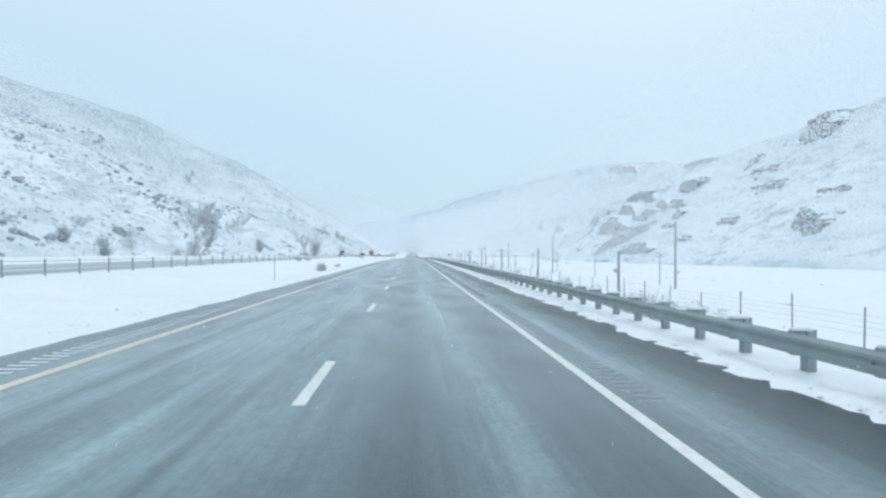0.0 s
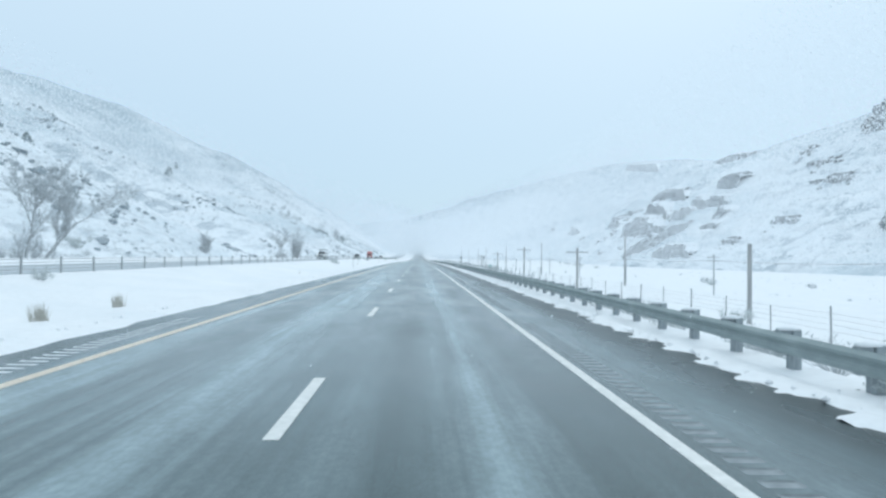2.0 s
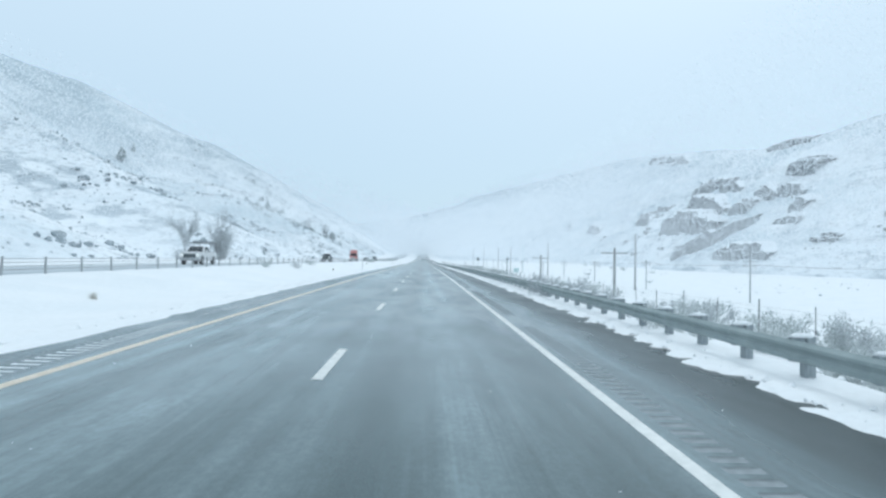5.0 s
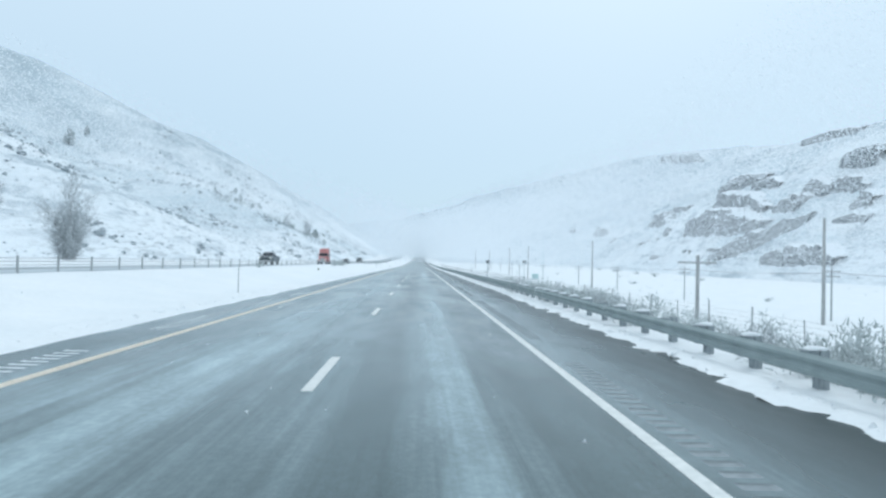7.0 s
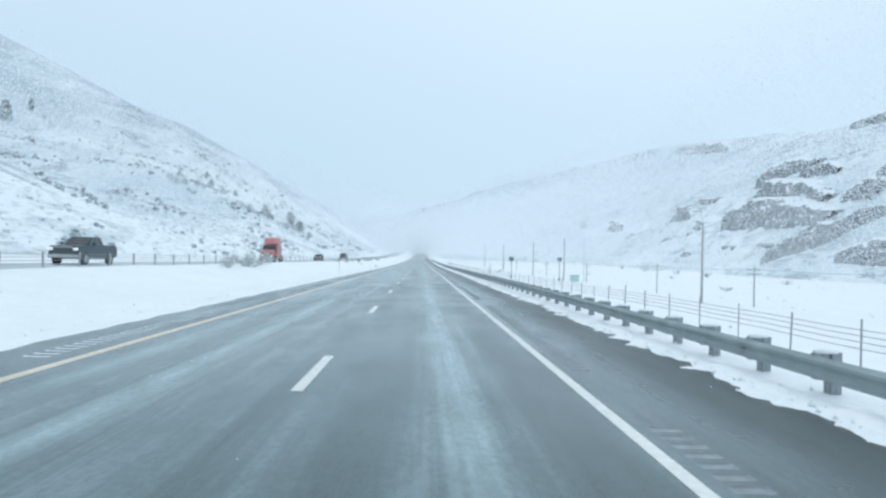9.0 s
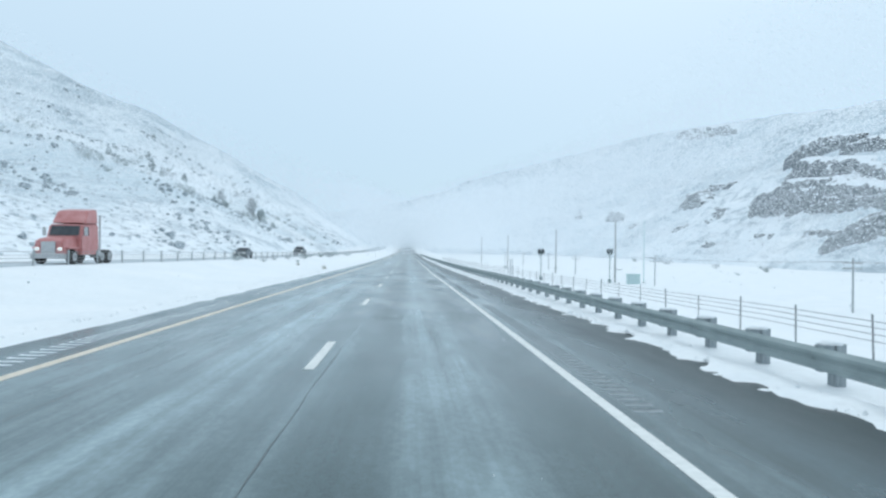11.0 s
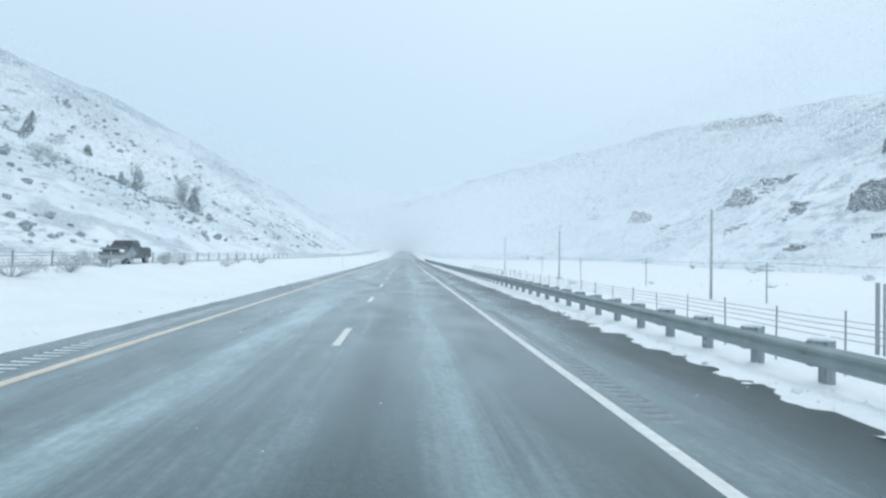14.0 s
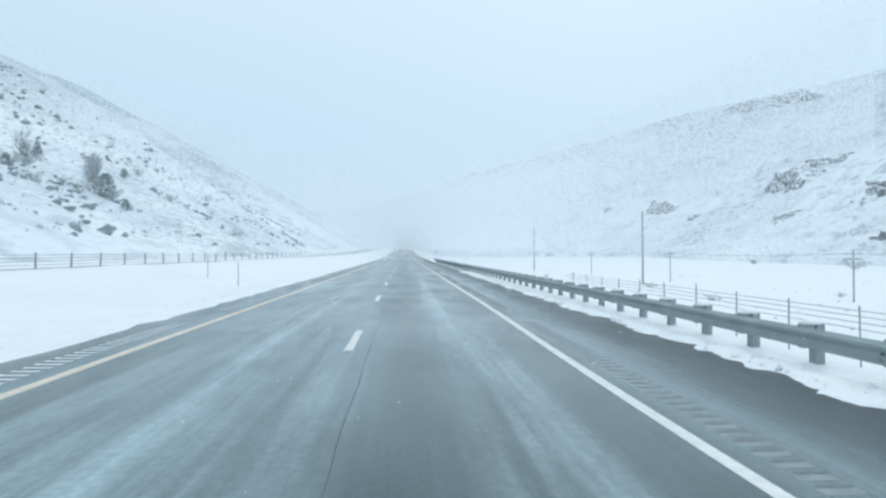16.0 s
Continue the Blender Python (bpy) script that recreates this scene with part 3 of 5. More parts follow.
guardrail = thing("guardrail", "grey galvanised W-beam guardrail on snow-dusted wooden posts", "guardrail")
rail_data = rail_mesh(3.86)
post_data = box_mesh("post", 0.15, 0.20, 1.02, WOOD, 0.012)
block_data = box_mesh("blockout", 0.20, 0.15, 0.36, WOOD, 0.012)
cap_data = [heap_mesh("snow_cap", 0.20, 0.13, 0.065, SNOW, k) for k in range(3)]
pile_data = [heap_mesh("snow_mound", 0.17, 0.19, 0.13, SNOW, k + 5) for k in range(4)]
rng = random.Random(5)
POST_Y, POST_STEP = 1.384, 1.905
for k in range(-6, 330):
    y = POST_Y + POST_STEP * k
    out = smooth01(110, 190, y)
    y, out = y + 0.915 * out - 0.0036 * max(0.0, y - 380.0) - 0.42 * math.exp(-((y - 302.0) / 22.0) ** 2), 0.13 * out
    z = side(RAIL_X, y) + 0.03 - 0.05 * smooth01(150, 210, y) * (1 - smooth01(405, 430, y))
    piece("post", post_data, guardrail, (RAIL_X + out + 0.275, y, z + RAIL_TOP - 0.97))
    piece("blockout", block_data, guardrail, (RAIL_X + out + 0.10, y, z + RAIL_TOP - 0.33))
    if k % 2 == 0:
        beam = piece("rail", rail_data, guardrail, (RAIL_X + out, y, z + RAIL_TOP - 0.31))
        beam.rotation_euler = (math.atan2(road_z(y + 3.81) - road_z(y), 3.81), 0, 0)
    if rng.random() < 0.88:
        piece("snow_cap", rng.choice(cap_data), guardrail, (RAIL_X + out + 0.19, y, z + RAIL_TOP + 0.035), "small cap of snow")
    if rng.random() < 0.45:
        piece("snow_mound", rng.choice(pile_data), guardrail, (RAIL_X + out + 0.25 + rng.uniform(-0.12, 0.2), y + rng.uniform(-0.2, 0.2), ground_z(RAIL_X + 0.3, y) - 0.02), "mound of snow against the post")


def clods(name, label, count, place, sizes, material, seed):
    """Small broken lumps, joined: each an uneven eight-faced chip."""
    r = random.Random(seed)
    verts, faces = [], []
    for _ in range(count):
        x, y, z = place(r)
        q = r.uniform(*sizes) * (0.5 + r.random() ** 2)
        k = len(verts)
        for dx, dy, dz in ((1, 0, 0), (0, 1, 0), (-1, 0, 0), (0, -1, 0), (0, 0, 0.9), (0, 0, -0.5)):
            verts.append((x + q * (dx + r.uniform(-0.35, 0.35)), y + q * (dy + r.uniform(-0.35, 0.35)), z + q * (dz + r.uniform(-0.25, 0.25))))
        for a in range(4):
            b = (a + 1) % 4
            faces += [(k + a, k + b, k + 4), (k + b, k + a, k + 5)]
    tagged(new(name, mesh(name, verts, faces, material)), label, "snow", kind="stuff")


def on_right(r):
    y = r.uniform(-5, 545)
    x = 4.78 + widen(y) + abs(r.gauss(0, 0.28))
    return x + lane(y), y, side(x, y) + 0.035


def on_left(r):
    y = r.uniform(-5, 545)
    x = -6.95 - abs(r.gauss(0, 0.22))
    return x + lane(y), y, side(x, y) + 0.035


clods("snow_clods", "broken lumps of ploughed snow beside the guardrail", 5200, on_right, (0.015, 0.055), SNOW, 91)
clods("snow_clods", "broken lumps of ploughed snow beside the median shoulder", 3200, on_left, (0.015, 0.05), SNOW, 92)


def strand(name, pts, r, material, sides=4):
    """A thin tube through the given points."""
    verts, faces = [], []
    for p in pts:
        verts += [(p[0] + r * math.cos(2 * math.pi * i / sides), p[1], p[2] + r * math.sin(2 * math.pi * i / sides)) for i in range(sides)]
    for j in range(len(pts) - 1):
        faces += [(j * sides + i, j * sides + (i + 1) % sides, (j + 1) * sides + (i + 1) % sides, (j + 1) * sides + i) for i in range(sides)]
    return mesh(name, verts, faces, material)


# ---- wire fence behind the guardrail ----
FENCE_X = 10.7
fence = thing("wire_fence", "thin steel-post wire fence standing in the snow", "fence")
tpost = box_mesh("fence_post", 0.038, 0.038, 1.60, STEEL, 0.006)
stay = box_mesh("fence_post", 0.028, 0.028, 1.50, STEEL, 0.005)
rng = random.Random(8)
FENCE_Y = [80.6 + 3.04 * k for k in range(-27, 23)] + [222.05 + 3.089 * k for k in range(-23, 104)]
for y in FENCE_Y:
    ob = piece("fence_post", tpost if rng.random() < 0.6 else stay, fence, (FENCE_X, y, ground_z(FENCE_X, y) - 0.06 + rng.uniform(-0.06, 0.1)))
    ob.rotation_euler = (rng.uniform(-0.03, 0.03), rng.uniform(-0.03, 0.03), rng.uniform(0, 1))
for h in (0.615, 0.775, 0.925, 1.065):
    for y0, y1, r in ((0, 279, 0.003), (279, 542, 0.010)):
        piece("wire", strand("wire", [(FENCE_X, y, 0.4 * (ground_z(FENCE_X, y) - side(FENCE_X, y)) + side(FENCE_X, y) - 0.33 + h + 0.015 * math.sin(y * 2.03)) for y in steps((y0, y1, 3.1))], r, STEEL), fence)

# ---- cable barrier on the median ----
BAR_X = -15.6
barrier = thing("cable_barrier", "low post and cable barrier along the snowy median", "barrier")
fpost = box_mesh("barrier_post", 0.07, 0.08, 1.0, PALEWOOD, 0.012)
for k in range(-4, 200):
    y = 153.5 - 51 * 3.0 + 3.0 * k
    ob = piece("barrier_post", fpost, barrier, (BAR_X, y, far_z(y) - 0.32))
    ob.rotation_euler = (rng.uniform(-0.04, 0.04), rng.uniform(-0.04, 0.04), rng.uniform(-0.2, 0.2))
for h in (0.16, 0.30, 0.44, 0.58):
    piece("cable", strand("cable", [(BAR_X - 0.075, y, far_z(y) + h) for y in steps((-12, 620, 12), (620, 900, 40))], 0.011, STEEL), barrier)

# ---- poles ----


def tall_pole(y, top, x=42.0):
    base, top = ground_z(x, y), top + 0.7 * road_z(y)
    p = thing("utility_pole", "tall bare wooden pole standing in the snowy field", "pole", (x, y, base - 0.3), "tall poles across the field")
    piece("shaft", pole_mesh("shaft", 0.19, 0.13, top - base + 0.3, POLE, 10), p)
    piece("cap", pole_mesh("cap", 0.145, 0.10, 0.12, GALV, 10), p, (0, 0, top - base + 0.3), "weathered metal cap")


for y, top in ((103.7, 6.8), (195.0, 7.2), (285.5, 7.0), (376.0, 7.5), (469.5, 8.3), (522.0, 8.4), (610.0, 8.8), (706.0, 9.5)):
    tall_pole(y, top, 40.4)


def short_pole(x, y, top, arms, group, width, radius, label):
    base = ground_z(x, y)
    h = top + road_z(y) - base + 0.3
    p = thing("telegraph_pole", label, "pole", (x, y, base - 0.3), group)
    piece("shaft", pole_mesh("shaft", radius, radius * 0.85, h, POLE if radius > 0.12 else PALEWOOD, 8), p)
    for k in range(arms):
        piece("crossarm", box_mesh("crossarm", width, 0.09, 0.11, POLE, 0.01), p, (0, 0.1, h - 0.55 - 0.55 * k))
        for sx in (-0.42, -0.2, 0.2, 0.42):
            piece("insulator", pole_mesh("insulator", 0.035, 0.03, 0.12, CABINET, 6), p, (sx * width, 0.1, h - 0.44 - 0.55 * k), "pale glass insulator")
    return p


for y, top, arms in ((61.5, 1.95, 0), (100.8, 2.5, 0), (142.2, 2.75, 1), (182.4, 3.45, 1), (222.6, 2.9, 1), (263.6, 2.5, 1)):
    short_pole(18.55, y, top, arms, "roadside poles", 2.6, 0.14, "short weathered wooden pole beside the fence")
for y, top in ((120.0, 2.3), (163.0, 2.4), (206.0, 2.5), (247.5, 2.3), (290.0, 2.1), (330.0, 1.9), (368.0, 1.8), (404.6, 1.8), (458.0, 1.8), (514.8, 1.5), (566.5, 1.9), (616.5, 1.8), (668.0, 1.8)):
    short_pole(44.0 if y < 520 else 47.8, y, top, 2, "telegraph line in the field", 2.0, 0.10, "thin telegraph pole with crossarms in the field")
line = thing("telegraph_wire", "thin sagging telegraph wire over the field", "wire")
LINE_Y = [120.0, 163.0, 206.0, 247.5, 290.0, 330.0, 368.0, 404.6, 458.0, 514.8, 566.5, 616.5, 668.0]
for dx in (-0.9, 0.9):
    pts = []
    for a, b in zip(LINE_Y, LINE_Y[1:]):
        pts += [(44 + dx + 3.8 * smooth01(514, 567, a + (b - a) * t / 8), a + (b - a) * t / 8, 1.45 + road_z(a + (b - a) * t / 8) - 1.2 * (t / 8) * (1 - t / 8)) for t in range(8)]
    piece("strand", strand("strand", pts, 0.013, STEEL), line)


def signal(x, y, top):
    """A railway signal mast with two round-cornered black target plates and hoods."""
    base = ground_z(x, y)
    p = thing("railway_signal", "railway signal mast with two black lamp targets", "signal", (x, y, base - 0.2), "railway signals")
    h = top - base + 0.2
    piece("mast", pole_mesh("mast", 0.09, 0.08, h - 0.4, GALV, 10), p)
    piece("mast_base", box_mesh("mast_base", 0.5, 0.5, 0.9, GALV, 0.04), p)
    for sx in (-0.32, 0.32):
        bm = bmesh.new()
        bmesh.ops.create_cone(bm, cap_ends=True, segments=8, radius1=0.5, radius2=0.5, depth=0.10)
        bmesh.ops.rotate(bm, verts=bm.verts, matrix=Matrix.Rotation(math.pi / 8, 3, "Z"))
        bmesh.ops.rotate(bm, verts=bm.verts, matrix=Matrix.Rotation(math.pi / 2, 3, "X"))
        bmesh.ops.scale(bm, vec=(0.66, 1, 1.12), verts=bm.verts)
        me = bpy.data.meshes.new("target")
        bm.to_mesh(me)
        bm.free()
        me.materials.append(BLACK)
        t = piece("target", me, p, (sx, 0, h - 0.6), "black signal target plate")
        t.rotation_euler = (0, 0, -0.25 * sx)
        piece("hood", box_mesh("hood", 0.34, 0.4, 0.34, BLACK, 0.08), t, (0, -0.25, -0.15))
    piece("bracket", box_mesh("bracket", 1.0, 0.12, 0.12, GALV, 0.01), p, (0, 0, h - 1.3))


signal(24.9, 464.5, 3.1)
signal(38.6, 467.0, 3.3)
cab = thing("equipment_cabinet", "pale green metal equipment cabinet in the snow", "cabinet", (42.3, 464.5, ground_z(42.3, 464.5) - 0.35))
piece("body", box_mesh("body", 2.2, 1.4, 2.1, CABINET, 0.03), cab)
piece("roof", box_mesh("roof", 2.36, 1.6, 0.10, CABINET, 0.03), cab, (0, 0, 2.104))
piece("door", box_mesh("door", 0.85, 0.03, 1.6, CABINET, 0.008), cab, (-0.5, -0.72, 0.3))
piece("door", box_mesh("door", 0.85, 0.03, 1.6, CABINET, 0.008), cab, (0.5, -0.72, 0.3))
stake = thing("wooden_post", "pair of thin weathered wooden posts by the fence", "post", (18.6, 460.4, ground_z(18.6, 460.4) - 0.3))
piece("post", box_mesh("post", 0.12, 0.14, 1.44 - ground_z(18.6, 460.4), WOOD, 0.015), stake)
piece("post", box_mesh("post", 0.08, 0.08, 1.40 - ground_z(18.6, 460.4), WOOD, 0.012), stake, (0.32, 0.05, 0))
mast = thing("slender_mast", "slender pale metal mast in the field", "mast", (46.0, 469.3, ground_z(46.0, 469.3) - 0.3))
piece("shaft", pole_mesh("shaft", 0.11, 0.07, 8.8 + 0.3 - ground_z(46.0, 469.3), CABINET, 10), mast)
piece("foot_plate", box_mesh("foot_plate", 0.5, 0.5, 0.35, GALV, 0.02), mast, (0, 0, 0.15))


def delineator(x, y):
    p = thing("delineator_post", "thin roadside delineator post in the snow", "post", (x, y, ground_z(x, y) - 0.2), "delineator posts")
    piece("stake", box_mesh("stake", 0.035, 0.02, 1.4, STEEL, 0.006), p)
    piece("reflector", box_mesh("reflector", 0.09, 0.015, 0.14, PALEPAINT, 0.006), p, (0, -0.025, 1.22), "small pale reflector")


for x, y in ((-8.3, 42.0), (-8.3, 149.0), (-8.2, 251.0), (-8.3, 352.0), (-8.8, 531.6), (-11.0, 534.0)):
    delineator(x, y)

# ---- rock outcrops on the right-hand slope ----


def right_x(z, y):
    """Where the right-hand slope reaches height z."""
    lo, hi = 130.0, along(CREST_X, y)
    for _ in range(30):
        mid = (lo + hi) / 2
        lo, hi = (mid, hi) if right_z(mid, y) < z else (lo, mid)
    return lo


def boulder_mesh(seed, flat, material):
    """A weathered block: squared sides, rounded brow, bedding joints."""
    bm = bmesh.new()
    bmesh.ops.create_icosphere(bm, subdivisions=3, radius=1.0)
    off = Vector((seed * 3.7, seed * 1.3, 0))
    for v in bm.verts:
        c = v.co.copy()
        p = Vector([math.copysign(abs(a) ** 0.45, a) for a in c])
        k = 1 + 0.16 * noise.noise(c * 1.3 + off) + 0.12 * noise.noise(c * 3.2 + off) + 0.05 * noise.noise(c * 8.0 + off)
        joint = -0.13 * max(0.0, 1 - abs(math.sin(p.z * 3.6 + seed + 0.8 * noise.noise(c * 1.5 + off))) * 5) * (1 if abs(p.z) < 0.9 else 0)
        v.co = Vector((p.x * (k + joint), p.y * (k + joint), p.z * flat * (1 + 0.25 * noise.noise(c * 1.6 + off))))
    me = bpy.data.meshes.new("boulder")
    bm.to_mesh(me)
    bm.free()
    me.materials.append(material)
    me.polygons.foreach_set("use_smooth", [True] * len(me.polygons))
    return me


BOULDERS = [boulder_mesh(k, 0.75, ROCK) for k in range(6)]


def outcrop(y0, y1, z0, z1, tall, deep, seed, label):
    """Beds of broken sandstone following the slope from (y0, z0) to (y1, z1): a thick lower bed, thinner ones stepped back above it, rubble below."""
    r = random.Random(seed)
    xm, ym, zm = right_x((z0 + z1) / 2, (y0 + y1) / 2), (y0 + y1) / 2, (z0 + z1) / 2
    p = thing("rock_outcrop", label, "rock", (xm, ym, zm), "rock outcrops")
    beds = (1.0,) if tall < 6 else (0.62, 0.38)
    low = -0.5
    for j, share in enumerate(beds):
        high = tall * share
        a = y0 + (y1 - y0) * (0.0 if j == 0 else r.uniform(0.0, 0.25))
        b = y1 - (y1 - y0) * (0.0 if j == 0 else r.uniform(0.0, 0.25))
        y = a
        while y < b:
            length = min(high * r.uniform(0.8, 2.4), 24.0, b - y + 1.0)
            if r.random() < 0.86:
                t = (y + length / 2 - y0) / (y1 - y0)
                z = z0 + (z1 - z0) * t + tall * (low + share * 0.5)
                end = 0.6 + 0.4 * math.sin(math.pi * min(1.0, max(0.0, 0.15 + 0.7 * t)))
                x = right_x(z, y + length / 2)
                ob = piece("boulder", r.choice(BOULDERS), p, (x + deep * r.uniform(0.30, 0.50) - xm, y + length / 2 - ym, z - zm + r.uniform(-0.1, 0.1) * high))
                ob.scale = (deep * r.uniform(0.5, 0.75), length * r.uniform(0.48, 0.62), high * end * r.uniform(0.6, 0.82))
                ob.rotation_euler = (r.uniform(-0.10, 0.10), r.uniform(-0.10, 0.10), r.uniform(-0.35, 0.35))
            y += length * r.uniform(0.85, 1.15)
        low += share
    for _ in range(round((y1 - y0) / 12) + 1):
        y, q = r.uniform(y0 - 3, y1 + 3), r.uniform(0.06, 0.16) * tall
        z = z0 + (z1 - z0) * (y - y0) / (y1 - y0) - tall * r.uniform(0.4, 1.1)
        ob = piece("boulder", r.choice(BOULDERS), p, (right_x(z, y) - xm, y - ym, z - zm))
        ob.scale = (q * r.uniform(0.8, 1.3), q * r.uniform(0.9, 1.6), q)
        ob.rotation_euler = (r.uniform(-0.3, 0.3), r.uniform(-0.3, 0.3), r.uniform(0, 6.28))


def cliff(line, seed, label):
    """A massive sandstone face along the slope, its foot at (y, z) with its height there: bulging beds, upright cracks, a snowy brow running back into the hill."""
    line = sorted(line)
    feet, tall = [(y, z) for y, z, _ in line], [(y, h) for y, _, h in line]
    rows = max(8, round((line[-1][0] - line[0][0]) / 0.7))
    beds = 2.5 + random.Random(seed).random()
    verts, faces = [], []
    off = seed * 7.3
    for i in range(rows + 1):
        y = line[0][0] + (line[-1][0] - line[0][0]) * i / rows
        foot = along(feet, y) + 1.2 * noise.noise(Vector((y * 0.09, off, 3.0)))
        block = noise.noise(Vector((math.floor(y / 6.5 + 0.4 * noise.noise(Vector((y * 0.05, off, 0)))) * 1.7, off, 9.0)))
        h = along(tall, y) * (1 + 0.22 * block + 0.20 * noise.noise(Vector((y * 0.25, off, 1.0))))
        crack = max(0.0, 1 - 6 * abs(noise.noise(Vector((y * 0.16, off, 5.0)))))
        x0 = right_x(foot, y)
        run = right_x(foot + h, y) - x0
        for u, v in FACE:
            z = foot + v * h
            wave = noise.noise(Vector((y * 0.10, z * 0.22, off))) + 0.5 * noise.noise(Vector((y * 0.33, z * 0.6, off)))
            joint = max(0.0, 1 - 4.5 * abs(math.sin(math.pi * beds * v + 0.7 * noise.noise(Vector((y * 0.06, off, 2.0))))))
            face = 1.0 if v < 0.9 and u < 0.3 else 0.2
            x = x0 + u * run + face * (0.10 * h * (joint + crack) - 0.16 * h * wave - 0.10 * h * block)
            verts.append((x, y + 0.3 * wave, z + 0.04 * h * wave))
    k = len(FACE)
    for i in range(rows):
        for j in range(k - 1):
            q = i * k + j
            faces.append((q, q + 1, q + k + 1, q + k))
    me = mesh("rock_outcrop", verts, faces, ROCK, True)
    thing("rock_outcrop", label, "rock", group="rock outcrops", data=me)


FACE = [(0.15, -0.35), (-0.02, -0.15), (-0.06, -0.04), (-0.05, 0.06), (-0.04, 0.14), (-0.03, 0.22), (-0.01, 0.30), (0.0, 0.38), (0.02, 0.46), (0.03, 0.54), (0.05, 0.62), (0.07, 0.70), (0.10, 0.78), (0.15, 0.86), (0.22, 0.93), (0.34, 0.98), (0.55, 1.01), (0.85, 1.02), (1.15, 1.0)]
CLIFFS = [
    [(737, 26, 8), (715, 25.5, 17), (673, 24, 19), (622, 22, 13), (588, 22, 7)],
    [(734, 45, 7), (725, 44.5, 14), (700, 42, 13), (693, 42, 6)],
    [(698, 43, 8), (690, 42, 13), (660, 39, 11), (622, 36, 5)],
    [(767, 58, 9), (750, 60, 14), (735, 63, 12), (715, 67, 7)],
    [(712, 61, 5), (700, 60, 8.5), (675, 57, 7.5), (662, 56, 4)],
    [(596, 33, 5), (590, 33.5, 9), (583, 34, 9), (579, 34, 4)],
    [(600, 3, 4), (590, 7, 11), (578, 11, 12), (570, 18, 10), (564, 27, 6)],
    [(598, 45, 4), (594, 45, 10), (580, 42, 9), (575, 42, 4)],
    [(580, 45, 4), (572, 44, 8), (560, 42, 8), (553, 42, 4)],
    [(597, 61, 4), (590, 60, 8), (580, 59, 12), (570, 59, 8)],
    [(556, 4, 4), (545, 4, 9), (520, 4, 10), (503, 4, 4)],
    [(546, 32, 5), (541, 32, 10), (534, 32, 6)],
    [(546, 25, 3), (535, 24.5, 5), (522, 24, 4)],
    [(764, 103, 5), (745, 102, 9), (715, 101, 8), (690, 101, 4)],
    [(1040, 132, 4), (1080, 138, 11), (1150, 146, 12), (1226, 157, 11), (1240, 160, 4)],
    [(460, 88, 8), (470, 87, 22), (490, 87, 22), (502, 88, 8)],
    [(324, 14, 5), (332, 14, 13), (346, 16, 14), (352, 18, 6)],
    [(913, 44, 5), (925, 44, 14), (945, 45, 14), (957, 45, 5)],
    [(1102, 41, 5), (1120, 41, 13), (1150, 42, 13), (1170, 43, 5)],
    [(1286, 53, 5), (1300, 53, 11), (1320, 54, 5)]]
for n, line in enumerate(CLIFFS):
    cliff(line, 140 + n, "massive grey sandstone cliff with snow on its ledges")
for n, (y0, y1, z0, z1, tall, deep) in enumerate((
        (577, 601, 39, 42, 4, 5), (597, 640, 11, 13, 3, 5), (528, 548, 80, 82, 9, 8), (676, 698, 12, 13, 4, 8),
        (476, 504, 66, 68, 7, 7), (432, 470, 50, 52, 7, 7), (440, 460, 26, 26, 6, 7), (468, 490, 14, 15, 6, 7), (352, 374, 38, 39, 5, 6),
        (772, 794, 29, 32, 7, 8), (738, 752, 8, 8, 4, 6), (900, 914, 62, 62, 7, 7),
        (924, 948, 62, 62, 8, 8), (1010, 1036, 30, 31, 7, 8), (860, 882, 24, 24, 6, 7))):
    outcrop(y0, y1, z0, z1, tall, deep, 40 + n, "layered grey sandstone outcrop with snow on its ledges")

# ---- vegetation ----


def tube(verts, faces, a, b, ra, rb, sides=5):
    d = (b - a).normalized()
    u = d.orthogonal().normalized()
    w = d.cross(u)
    k = len(verts)
    for p, r in ((a, ra), (b, rb)):
        verts += [tuple(p + (u * math.cos(2 * math.pi * i / sides) + w * math.sin(2 * math.pi * i / sides)) * r) for i in range(sides)]
    faces += [(k + i, k + (i + 1) % sides, k + sides + (i + 1) % sides, k + sides + i) for i in range(sides)]


def grow(r, wood, twigs, a, d, length, radius, depth, droop=0.0):
    """One limb: a bent tapered tube that forks again and again; thin twigs stand along all but the thickest wood."""
    here, way = a, d.normalized()
    for k in range(4):
        then = here + way * (length / 4)
        r0, r1 = radius * (1 - 0.17 * k), radius * (0.83 - 0.17 * k)
        tube(wood[0], wood[1], here, then, r0, r1, 6 if depth > 2 else 4)
        here = then
        way = (way + Vector((r.uniform(-1, 1), r.uniform(-1, 1), r.uniform(-0.5, 0.6) - droop)) * 0.20).normalized()
        if depth > 0 and (k > 0 or depth < 3):
            for _ in range(2 if depth < 4 and r.random() < 0.45 else 1):
                fork = (way + Vector((r.uniform(-1, 1), r.uniform(-1, 1), r.uniform(-0.2, 0.7))) * 0.85).normalized()
                grow(r, wood, twigs, here, fork, length * r.uniform(0.42, 0.66), r1 * 0.55, depth - 1, droop)
        if depth <= 2:
            spray(r, twigs, here, max(0.35, length * 0.55), 5, way)


